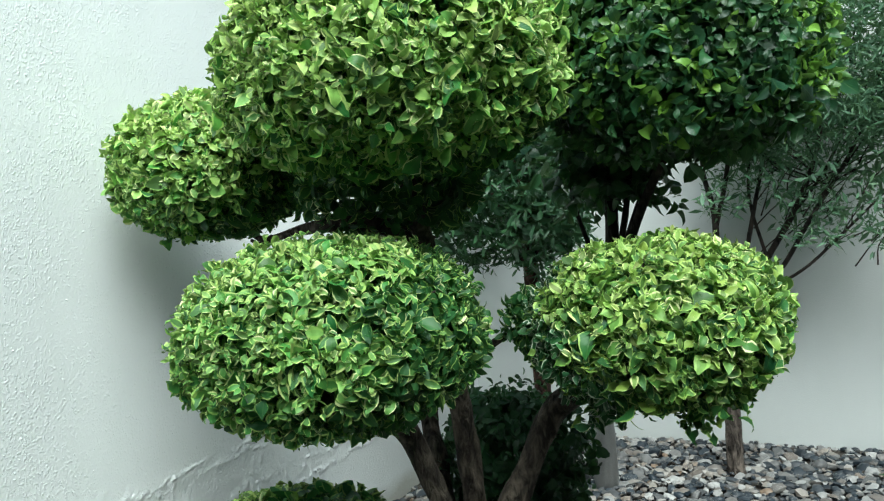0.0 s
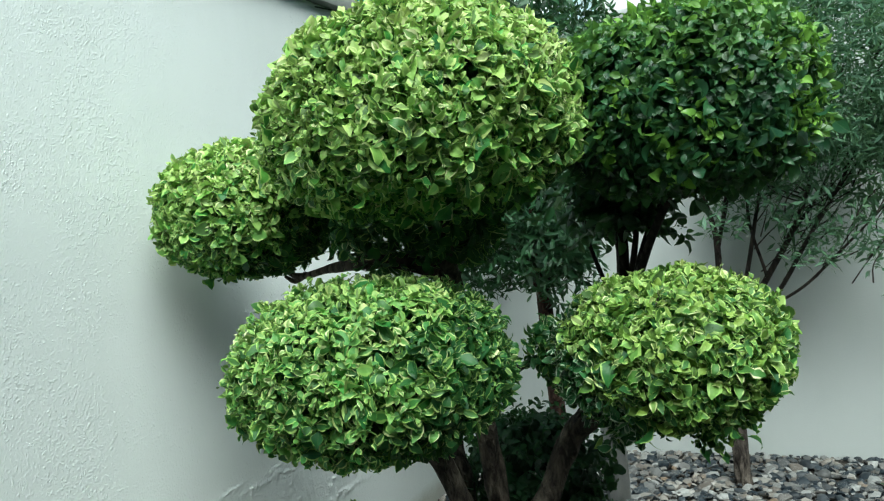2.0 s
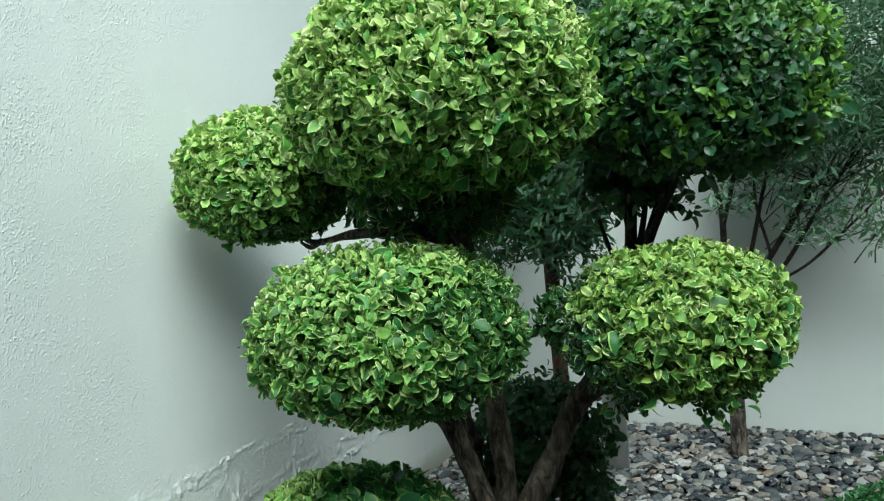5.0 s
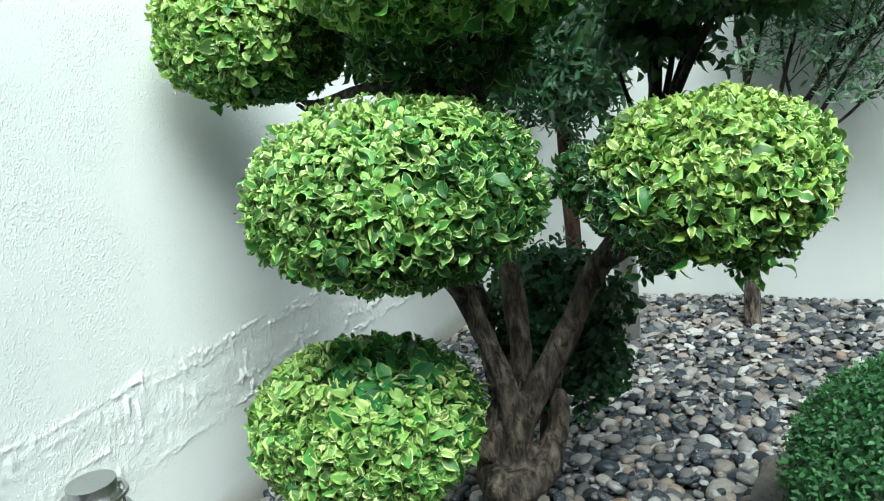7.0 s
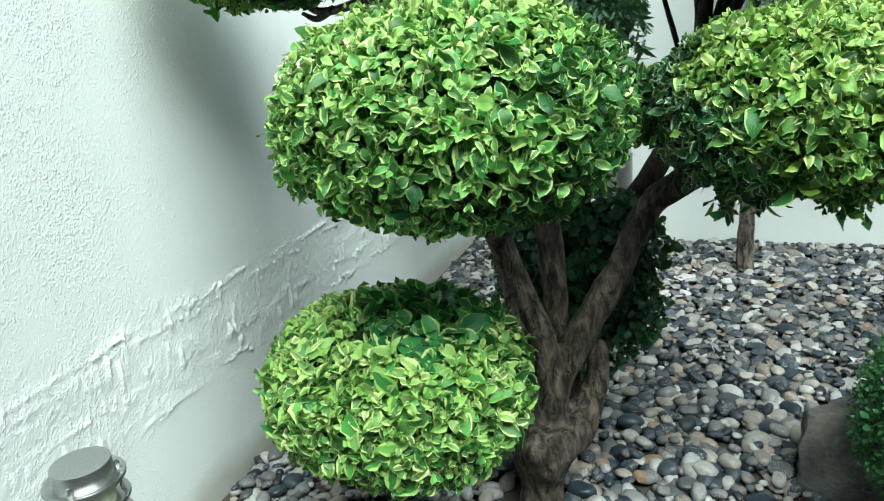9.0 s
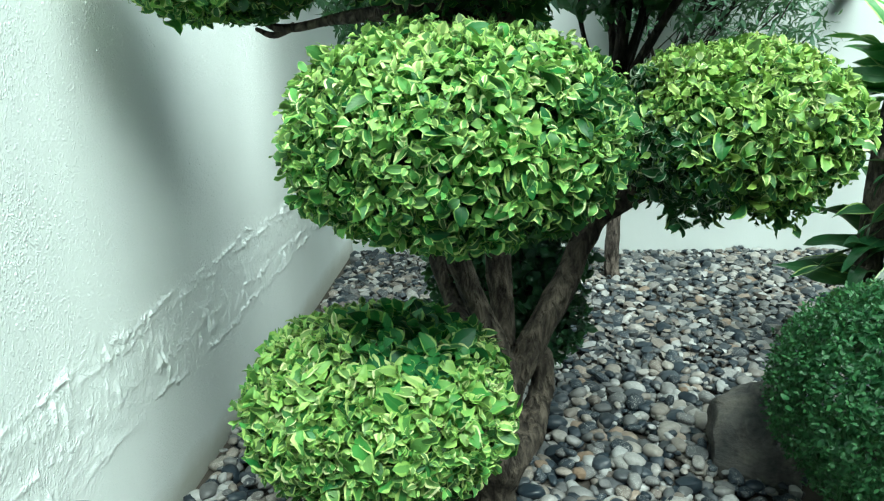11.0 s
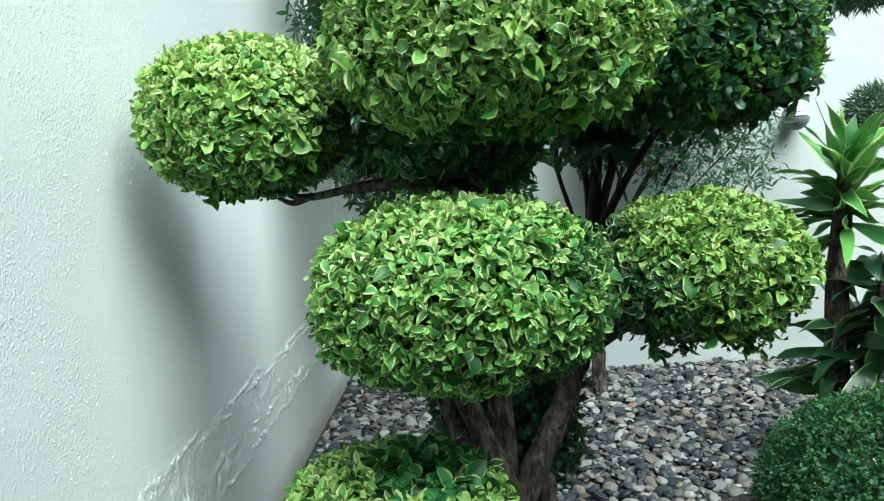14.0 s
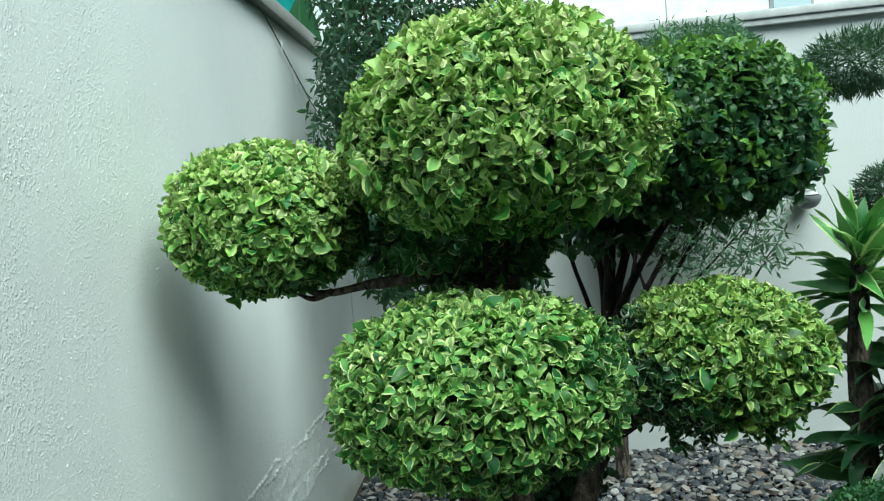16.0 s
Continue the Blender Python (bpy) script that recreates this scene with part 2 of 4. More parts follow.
M_BARK_RED = bark_material("red_brown_bark", (0.035, 0.02, 0.016), (0.13, 0.075, 0.055))
M_BARK_DARK = bark_material("dark_bark", (0.012, 0.010, 0.009), (0.055, 0.044, 0.038))
M_BARK_GREY = bark_material("pale_grey_bark", (0.025, 0.02, 0.017), (0.19, 0.165, 0.145))
M_STONE = stone_material()
k = Nodes("weathered_rock")
n1, n2 = k.noise(k.coords(), 9, 6, 0.65, 0.8), k.noise(k.coords((1, 1, 2.5)), 45, 5, 0.7)
col = k.ramp(n1, [(0.3, (0.06, 0.062, 0.062)), (0.5, (0.13, 0.124, 0.113)), (0.7, (0.21, 0.19, 0.16))])
col = k.mix(0.6, col, k.ramp(n2, [(0.3, (0.5, 0.5, 0.5)), (0.7, (1.3, 1.3, 1.3))]), "MULTIPLY")
M_ROCK = k.finish(col, 0.8, k.bump(k.math("ADD", n1, k.math("MULTIPLY", n2, 0.5)), 0.9, 0.012), Specular_IOR_Level=0.3)
M_SOIL = plain_material("damp_soil", (0.05, 0.042, 0.034), 0.95, 0, 30, 0.8)
M_STEEL = plain_material("brushed_steel", (0.47, 0.48, 0.475), 0.36, 1.0, 260, 0.05)
M_GLASS = plain_material("frosted_diffuser", (0.50, 0.52, 0.40), 0.35, 0, 50, 0.05)
M_GREY = plain_material("grey_painted_metal", (0.22, 0.24, 0.25), 0.5, 0, 40, 0.05)
M_BLACK = plain_material("black_cable", (0.03, 0.03, 0.03), 0.6)
M_WHITE = plain_material("white_plastic", (0.8, 0.82, 0.82), 0.4)
M_LENS = plain_material("pale_grey_lens", (0.42, 0.44, 0.45), 0.4)
M_HOUSE = plain_material("white_house_paint", (0.93, 0.93, 0.92), 0.6, 0, 6, 0.05)
M_TEAL = plain_material("teal_sheet", (0.05, 0.42, 0.40), 0.5, 0, 10, 0.1)
M_COPING = plain_material("worn_coping", (0.60, 0.62, 0.61), 0.8, 0, 18, 0.5)
M_COPING_DIRTY = plain_material("dirty_coping", (0.30, 0.31, 0.29), 0.85, 0, 22, 0.6)
k = Nodes("window_glass")
M_PANE = k.finish((0.55, 0.68, 0.72), 0.05, None, Specular_IOR_Level=0.6)


# ---- mesh helpers ----
def part(name, bm, material, parent, label=""):
    """One mesh object out of a bmesh, under a thing or a part."""
    me = bpy.data.meshes.new(name)
    bm.to_mesh(me)
    bm.free()
    return mesh_part(name, me, material, parent, label)


def mesh_part(name, me, material, parent, label="", smooth=True):
    if material is not None and not me.materials:
        me.materials.append(material)
    if smooth:
        me.polygons.foreach_set("use_smooth", [True] * len(me.polygons))
        if "leaf" not in me.uv_layers:
            me.set_sharp_from_angle(angle=radians(48))
    ob = new(name, me)
    ob.parent = parent
    return tagged(ob, label)


def thing(name, label, category, place=(0, 0, 0), group="", kind=""):
    ob = new(name)
    ob.empty_display_size = 0.05
    ob.location = place
    return tagged(ob, label, category, group, kind)


def box_bm(x0, y0, z0, x1, y1, z1, bevel=0.0):
    bm = bmesh.new()
    bmesh.ops.create_cube(bm, size=1)
    for v in bm.verts:
        v.co = ((x0 + x1) / 2 + v.co.x * (x1 - x0), (y0 + y1) / 2 + v.co.y * (y1 - y0), (z0 + z1) / 2 + v.co.z * (z1 - z0))
    if bevel:
        bmesh.ops.bevel(bm, geom=bm.edges[:], offset=bevel, segments=2, affect="EDGES", profile=0.6)
    return bm


def lathe_bm(profile, place, seg=40):
    """A turned shape from (radius, height) pairs."""
    bm = bmesh.new()
    rings = [[bm.verts.new((place[0] + r * math.cos(6.28318 * i / seg), place[1] + r * math.sin(6.28318 * i / seg), place[2] + z))
              for i in range(seg)] for r, z in profile]
    for a, b in zip(rings, rings[1:]):
        for i in range(seg):
            j = (i + 1) % seg
            bm.faces.new((a[i], a[j], b[j], b[i]))
    bm.faces.new(rings[0][::-1])
    bm.faces.new(rings[-1])
    return bm


def spline(points, n):
    """Points and radii on a smooth line through rows of x, y, z, radius."""
    p = np.array(points, float)
    p = np.vstack([2 * p[0] - p[1], p, 2 * p[-1] - p[-2]])
    out = []
    for i in range(1, len(p) - 2):
        for s in np.linspace(0, 1, n, endpoint=False):
            a, b, c, d = p[i - 1], p[i], p[i + 1], p[i + 2]
            out.append(0.5 * (2 * b + (c - a) * s + (2 * a - 5 * b + 4 * c - d) * s * s + (3 * b - a - 3 * c + d) * s ** 3))
    out.append(p[-2])
    return np.array(out)


def limb_bm(points, n=8, seg=12, lump=0.12, bm=None):
    """A tapering, lumpy limb along rows of x, y, z, radius."""
    bm = bm or bmesh.new()
    line = spline(points, n)
    rings, side = [], Vector((1, 0.3, 0.1))
    for i, (x, y, z, r) in enumerate(line):
        a, b = line[max(0, i - 1)], line[min(len(line) - 1, i + 1)]
        way = Vector(b[:3] - a[:3]).normalized()
        side = (side - way * side.dot(way)).normalized()
        up = way.cross(side)
        ring = []
        for j in range(seg):
            t = 6.28318 * j / seg
            d = side * math.cos(t) + up * math.sin(t)
            at = Vector((x, y, z)) + d * max(r, 0.001)
            k1 = noise.noise(at * 14) * lump + noise.noise(Vector((t * 1.6, 0, i * 0.12)) + at * 3) * lump
            ring.append(bm.verts.new(Vector((x, y, z)) + d * max(r, 0.001) * (1 + k1)))
        rings.append(ring)
    for a, b in zip(rings, rings[1:]):
        for j in range(seg):
            bm.faces.new((a[j], a[(j + 1) % seg], b[(j + 1) % seg], b[j]))
    bm.faces.new(rings[0][::-1])
    bm.faces.new(rings[-1])
    return bm


# ---- leaves ----
def leaf_grid(rows, widths):
    """Across and along places of a leaf's vertices, and its faces."""
    uv = [(0.0, 0.0)]
    for i in range(1, rows):
        uv += [(-1.0, i / rows), (0.0, i / rows), (1.0, i / rows)]
    uv.append((0.0, 1.0))
    faces = [(0, 2, 1, 1), (0, 3, 2, 2)]
    for i in range(rows - 2):
        a = 1 + 3 * i
        faces += [(a, a + 1, a + 4, a + 3), (a + 1, a + 2, a + 5, a + 4)]
    a, tip = 1 + 3 * (rows - 2), 3 * rows - 2
    faces += [(a, a + 1, tip, tip), (a + 1, a + 2, tip, tip)]
    return np.array(uv), faces, np.interp(np.array(uv)[:, 1], np.linspace(0, 1, len(widths)), widths)


OVATE = (0.0, 0.55, 0.92, 1.0, 0.85, 0.5, 0.0)
LANCE = (0.0, 0.6, 0.95, 1.0, 0.8, 0.45, 0.0)
ROUND = (0.0, 0.75, 1.0, 1.0, 0.9, 0.6, 0.0)
SHAPES = {"ovate": (5, OVATE), "round": (5, ROUND), "lance": (4, LANCE), "small": (3, ROUND), "plain": (3, OVATE), "needle": (2, LANCE), "long": (12, LANCE)}


def leaf_shapes(kind, n, length, ratio, fold, curl, wave, rng):
    """Vertices of n leaves in their own axes: x across, y along, z up."""
    rows, widths = SHAPES[kind]
    uv, faces, w = leaf_grid(rows, widths)
    half = (length * ratio / 2)[:, None] * w[None]
    u, v = uv[:, 0][None], uv[:, 1][None]
    x = u * half * np.cos(fold)[:, None]
    y = v * length[:, None] * np.ones_like(x)
    z = np.abs(u) * half * np.sin(fold)[:, None]
    z = z + wave[:, None] * half * u * np.sin(v * 7 + rng.uniform(0, 6.3, n)[:, None])
    bend = curl[:, None] * v * v
    y2 = y * np.cos(bend * 0.6)
    z = z - length[:, None] * np.sin(bend) * v * 0.5
    return np.stack([x, y2, z], -1), uv, faces


def leaves_mesh(name, verts, uv, faces, young):
    """Joined leaves: verts n x m x 3."""
    n, m = verts.shape[:2]
    quads = np.array(faces)
    tri = quads[:, 2] == quads[:, 3]
    loops_one = np.concatenate([q[:3] if t else q for q, t in zip(quads, tri)])
    sizes_one = np.where(tri, 3, 4)
    loops = (loops_one[None] + (np.arange(n) * m)[:, None]).ravel()
    sizes = np.tile(sizes_one, n)
    me = bpy.data.meshes.new(name)
    me.vertices.add(n * m)
    me.vertices.foreach_set("co", verts.reshape(-1).astype(np.float32))
    me.loops.add(len(loops))
    me.loops.foreach_set("vertex_index", loops.astype(np.int32))
    me.polygons.add(len(sizes))
    me.polygons.foreach_set("loop_start", np.concatenate([[0], np.cumsum(sizes)[:-1]]).astype(np.int32))
    layer = me.uv_layers.new(name="leaf")
    layer.data.foreach_set("uv", np.tile(uv[loops_one], (n, 1)).ravel().astype(np.float32))
    at = me.attributes.new("young", "FLOAT", "POINT")
    at.data.foreach_set("value", np.repeat(young, m).astype(np.float32))
    me.update(calc_edges=True)
    me.validate()
    return me


def unit(a):
    return a / np.maximum(np.linalg.norm(a, axis=-1, keepdims=True), 1e-9)


def shoots(tips, axes, per, size, spread, step, rng, droop=0.15, young_top=0.4):
    """Leaves set spirally round shoot ends: base, way, normal, length and youth of each."""
    n = len(tips)
    k = np.tile(np.arange(per), (n, 1))
    phi = rng.uniform(0, 6.283, (n, 1)) + k * 2.4 + rng.normal(0, 0.3, (n, per))
    theta = np.radians(np.interp(k, [0, per - 1], spread)) + rng.normal(0, 0.22, (n, per))
    helper = np.where(np.abs(axes[:, 2:]) < 0.9, np.array([[0, 0, 1.0]]), np.array([[1.0, 0, 0]]))
    e1 = unit(np.cross(axes, helper))
    e2 = np.cross(axes, e1)
    ring = np.cos(phi)[..., None] * e1[:, None] + np.sin(phi)[..., None] * e2[:, None]
    a = axes[:, None]
    way = np.cos(theta)[..., None] * a + np.sin(theta)[..., None] * ring
    nor = np.sin(theta)[..., None] * a - np.cos(theta)[..., None] * ring
    way = unit(way + np.array([0, 0, -droop]))
    nor = unit(nor + rng.normal(0, 0.36, nor.shape))
    nor = unit(nor - way * (nor * way).sum(-1, keepdims=True))
    base = tips[:, None] - a * (k * step)[..., None] + rng.normal(0, 0.004, (n, per, 3))
    length = np.interp(k, [0, per - 1], size) * rng.normal(1, 0.24, (n, per)).clip(0.5, 1.4)
    young = (np.interp(k, [0, per - 1], [1, 0]) * young_top * rng.uniform(0.2, 1.6, (n, 1))).clip(0, 1)
    flat = lambda q: q.reshape(-1, *q.shape[2:])
    return flat(base), flat(way), flat(nor), flat(length), flat(young)


def place_leaves(shape, base, way, nor):
    side = np.cross(way, nor)
    axes = np.stack([side, way, nor], 1)
    return np.einsum("nmi,nij->nmj", shape, axes) + base[:, None]


def head_points(n, c, r, down, power, rng, inset=0.0, rough=0.05, low=-0.95):
    """Points and outward ways on a clipped, slightly uneven cloud head; r: three half sizes, down: the lower one."""
    i = np.arange(int(n * 1.45)) + 0.5
    z = 1 - 2 * i / len(i)
    t = i * 2.39996 + rng.uniform(0, 6.28)
    d = np.stack([np.sqrt(1 - z * z) * np.cos(t), np.sqrt(1 - z * z) * np.sin(t), z], 1)
    d = unit(d + rng.normal(0, 0.9 / math.sqrt(n), d.shape))
    d = d[d[:, 2] > low]
    rz = np.where(d[:, 2] > 0, r[2], down)
    q = np.abs(d[:, 0] / r[0]) ** power + np.abs(d[:, 1] / r[1]) ** power + np.abs(d[:, 2] / rz) ** power
    rad = q ** (-1 / power)
    area = rad ** 2
    keep = rng.uniform(0, 1, len(d)) < area / area.max()
    d, rad, rz = d[keep], rad[keep], rz[keep]
    lump = np.array([noise.noise(Vector(p) * 2.6 + Vector(c) * 3) for p in d])
    rad = rad * (1 + rough * lump) - inset
    p = np.array(c) + d * rad[:, None]
    g = np.stack([d[:, 0] / r[0] ** 2, d[:, 1] / r[1] ** 2, d[:, 2] / rz ** 2], 1)
    return p, unit(g)


def crown(name, parent, data, kind, material, rng, ratio=(0.5, 0.68), fold=(0.1, 0.7), curl=(0.0, 1.1), wave=0.25, singles=0, label="", lead=None):
    """A crown of leaves as one part, with some of its outer leaves as parts of their own."""
    base, way, nor, length, young = data
    n = len(base)
    pick = rng.permutation(n)
    if singles:
        near = pick[np.argsort(-young[pick], kind="stable")]
        single, rest = near[: singles * 2 : 2], np.setdiff1d(pick, near[: singles * 2 : 2])
    else:
        single, rest = pick[:0], np.sort(pick)
    m = len(rest)
    shape, uv, faces = leaf_shapes(kind, m, length[rest], rng.uniform(*ratio, m), rng.uniform(*fold, m), rng.uniform(*curl, m), rng.uniform(0, wave, m), rng)
    me = leaves_mesh(name, place_leaves(shape, base[rest], way[rest], nor[rest]), uv, faces, young[rest])
    ob = mesh_part(name, me, material, parent, label)
    tagged(ob, kind="stuff")
    if singles:
        proto = []
        for i in range(6):
            s, uv, faces = leaf_shapes(kind, 1, np.ones(1), rng.uniform(*ratio, 1), rng.uniform(*fold, 1), rng.uniform(*curl, 1), rng.uniform(0, wave, 1), rng)
            pm = leaves_mesh("leaf", s, uv, faces, np.array([0.25 + 0.1 * i]))
            pm.materials.append(material)
            pm.polygons.foreach_set("use_smooth", [True] * len(pm.polygons))
            proto.append(pm)
        for i in single:
            leaf = new("leaf", proto[int(i) % 6])
            leaf.parent = ob
            side = np.cross(way[i], nor[i])
            turn = Matrix((side, way[i], nor[i])).transposed().to_4x4()
            leaf.matrix_basis = Matrix.Translation(base[i]) @ turn @ Matrix.Scale(float(length[i]), 4)
    return ob


def both(*sets):
    return tuple(np.concatenate(q) for q in zip(*sets))


def twigs_bm(starts, ends, radius, rng, bm=None, sag=0.0):
    """Thin bent twigs from start to end."""
    bm = bm or bmesh.new()
    for a, b in zip(starts, ends):
        mid = (np.array(a) + np.array(b)) / 2 + rng.normal(0, 0.12 * np.linalg.norm(np.subtract(b, a)), 3) * (1, 1, 0.5)
        limb_bm([(*a, radius), (*mid, radius * 0.75), (*b, radius * 0.4)], 3, 5, 0.05, bm)
    return bm


# ---- ground and walls ----
ground = thing("ground", "bed of mixed grey, slate and tan river pebbles on soil", "ground", kind="structure")
bm = bmesh.new()
xs = [-300, -40, -6, -1, 0.4, 1.2, 2.0, 2.8, 4, 8, 40, 300]
grid = [[bm.verts.new((x, y, -0.03)) for y in xs] for x in xs]
for i in range(len(xs) - 1):
    for j in range(len(xs) - 1):
        bm.faces.new((grid[i][j], grid[i + 1][j], grid[i + 1][j + 1], grid[i][j + 1]))
part("soil", bm, M_SOIL, ground)
# unseen paving added before the bed; kept dark to limit bounced light
pavement = thing("pavement", "unseen dark concrete paving added in front of the pebble bed to set bounced light", "pavement", kind="structure")
part("slab", box_bm(0.003, -14.0, -0.2, 14.0, 0.25, 0.01), plain_material("low_bounce_concrete", (0.09, 0.09, 0.088), 0.8, 0, 25, 0.3), pavement)

LEFT_H, BACK_H, BACK_Y = 2.42, 2.36, 3.745
# unseen walls added behind and right to block low light; dark, to bounce little
M_CLOSE = plain_material("dark_closing_render", (0.13, 0.13, 0.127), 0.85, 0, 8, 0.3)
added_wall_front = thing("added_wall_front", "plain dark unseen wall added behind the path to block low light", "wall", kind="structure")
part("render_coat", box_bm(0.003, -2.6, -0.2, 6.2, -2.4, 4.4), M_CLOSE, added_wall_front)
added_wall_right = thing("added_wall_right", "plain dark unseen wall added across the garden to block low light", "wall", kind="structure")
part("render_coat", box_bm(6.0, -2.397, -0.2, 6.2, BACK_Y - 0.06, 4.2), M_CLOSE, added_wall_right)
wall_left = thing("wall_left", "rough white plastered garden wall with flaking seams", "wall", kind="structure")
part("render_coat", box_bm(-0.2, -6.0, -0.3, 0.0, BACK_Y + 0.2, LEFT_H), M_WALL_L, wall_left)
part("coping", box_bm(-0.25, -6.0, LEFT_H + 0.002, 0.045, BACK_Y + 0.05, LEFT_H + 0.07, 0.008), M_COPING_DIRTY, wall_left, "dirty grey concrete coping")
wall_back = thing("wall_back", "white plastered garden wall with a moulded coping", "wall", kind="structure")
part("render_coat", box_bm(0.003, BACK_Y, -0.3, 9.0, BACK_Y + 0.2, BACK_H), M_WALL_B, wall_back)
part("coping", box_bm(0.05, BACK_Y - 0.04, BACK_H + 0.002, 9.0, BACK_Y + 0.24, BACK_H + 0.035, 0.006), M_COPING, wall_back, "pale worn coping")
part("coping_cap", box_bm(0.05, BACK_Y - 0.055, BACK_H + 0.037, 9.0, BACK_Y + 0.25, BACK_H + 0.085, 0.01), M_COPING, wall_back, "pale worn coping cap")


def speck_mesh(name, y, z, ry, rz, turn, proud, rng):
    """Small raised blobs of plaster on the left wall."""
    n = len(y)
    t = np.arange(6) * 1.0472
    ring = rng.uniform(0.75, 1.25, (n, 6))
    a, b = np.cos(t) * ry[:, None] * ring, np.sin(t) * rz[:, None] * ring
    c, d = np.cos(turn)[:, None], np.sin(turn)[:, None]
    v = np.zeros((n, 7, 3))
    v[:, :6, 0] = -0.0008
    v[:, :6, 1], v[:, :6, 2] = y[:, None] + a * c - b * d, z[:, None] + a * d + b * c
    v[:, 6] = np.stack([proud, y, z], 1)
    one = np.array([(6, i, (i + 1) % 6) for i in range(6)])
    faces = (one[None] + (np.arange(n) * 7)[:, None, None]).reshape(-1, 3)
    me = bpy.data.meshes.new(name)
    me.vertices.add(n * 7)
    me.vertices.foreach_set("co", v.ravel().astype(np.float32))
    me.loops.add(faces.size)
    me.loops.foreach_set("vertex_index", faces.ravel().astype(np.int32))
    me.polygons.add(len(faces))
    me.polygons.foreach_set("loop_start", (np.arange(len(faces)) * 3).astype(np.int32))
    me.update(calc_edges=True)
    return me


rng = np.random.default_rng(3)
n = 66000
y, z = rng.uniform(0, 1, n) ** 1.35 * 3.9 - 0.2, rng.uniform(0.05, 2.4, n)
dense = np.array([noise.noise(Vector((a * 3.0, b * 3.0, 2))) for a, b in zip(y, z)])
keep = rng.uniform(-0.55, 0.35, n) < dense + np.where(z > 0.62, 0.12, -0.2)
y, z = y[keep], z[keep]
n = len(y)
size = rng.gamma(5, 0.00038, n).clip(0.0009, 0.004)
me = speck_mesh("plaster_specks", y, z, size, size * rng.uniform(0.9, 2.2, n), rng.normal(0.1, 0.3, n), size * rng.uniform(0.35, 0.7, n), rng)
tagged(mesh_part("plaster_specks", me, M_WALL_L, wall_left, "fine raised plaster specks"), kind="stuff")


# the joint of two plaster coats: a ragged band with broken ridges and runs of slurry between them
def joint_height(y, z):
    """How far the ragged plaster stands out at a place of the left wall."""
    at = Vector((y, z, 0))
    warp = 0.016 * noise.fractal(at * 11, 1.0, 2.0, 4)
    upper = 0.588 - 0.008 * (y - 1) + 0.022 * noise.noise(Vector((y * 2.2, 3, 0))) + warp
    lower = 0.335 + 0.030 * noise.noise(Vector((y * 1.9, 9, 0))) + 1.6 * warp
    middle = 0.475 - 0.03 * y + 0.045 * noise.noise(Vector((y * 2.6, 21, 0))) + 1.4 * warp
    h = 0.0
    for line, tall, wide, seed in ((upper, 0.0075, 0.0075, 0), (lower, 0.007, 0.008, 30), (middle, 0.005, 0.010, 60), (upper - 0.03, 0.0055, 0.008, 90)):
        gate = min(0.9, max(0.12, 0.45 + 1.2 * noise.noise(Vector((y * 6, seed, 1))) + 0.5 * noise.noise(Vector((y * 19, seed, 4)))))
        d = z - line
        crumb = 0.42 + 1.25 * noise.noise(Vector((y * 90, z * 90, seed)))
        h += tall * (1 + 0.45 * max(0.0, y - 1.0)) * gate * max(0.0, crumb) * math.exp(-(d / wide) ** 2)
        # a thin lip: the coat above the line stands proud of what is below
        h += 0.0009 * gate / (1 + math.exp(-d / 0.0022)) * max(0.0, 1 - d / 0.09) * (d > -0.02)
    inside = 1 / (1 + math.exp(-(z - lower + 0.03) / 0.02)) / (1 + math.exp((z - upper - 0.01) / 0.015))
    runs = max(0.0, noise.noise(Vector((y * 62, z * 17, 7))) - 0.12) * max(0.0, 0.4 + noise.noise(Vector((y * 9, z * 9, 2))))
    folds = noise.fractal(Vector((y * 9 + z * 7, z * 16, 5)), 1.0, 2.0, 3)
    return min(h, 0.0052 + 0.0015 * max(0.0, y - 1.0)) + inside * (0.017 * runs + 0.0018 * folds + 0.0015)


ny, nz = 740, 132
ys, zs = np.linspace(-0.45, BACK_Y - 0.002, ny), np.linspace(0.17, 0.74, nz)
edge = np.minimum(1.0, np.minimum(zs - zs[0], zs[-1] - zs) / 0.06)
joint = np.array([[(-0.0016 + (joint_height(a, b) + 0.0005) * e, a, b) for b, e in zip(zs, edge)] for a in ys])
me = bpy.data.meshes.new("plaster_joint")
cell = (np.arange(ny - 1)[:, None] * nz + np.arange(nz - 1)[None]).ravel()
me.from_pydata(joint.reshape(-1, 3), [], np.stack([cell, cell + nz, cell + nz + 1, cell + 1], 1).tolist())
tagged(mesh_part("plaster_joint", me, M_WALL_L, wall_left, "ragged raised plaster seams with runs of slurry"), kind="stuff")


# ---- the clipped cloud tree ----
rng = np.random.default_rng(7)
tree = thing("cloud_pruned_tree", "cloud-pruned tree with variegated cream-edged leaves in clipped heads", "tree", (0.88, 1.40, 0.0))
HEADS = {
    # centre, half sizes, lower half size
    "front": ((0.858, 1.059, 1.094), (0.368, 0.336, 0.238), 0.240),
    "low": ((0.662, 1.105, 0.480), (0.330, 0.301, 0.234), 0.232),
    "right": ((1.486, 1.432, 1.038), (0.312, 0.306, 0.226), 0.206),
    "top": ((0.966, 1.263, 1.660), (0.414, 0.414, 0.335), 0.265),
    "left": ((0.327, 1.323, 1.514), (0.284, 0.288, 0.234), 0.222),
}


def local(points, ob):
    o = ob.location
    return [(x - o.x, y - o.y, z - o.z, r) for x, y, z, r in points]


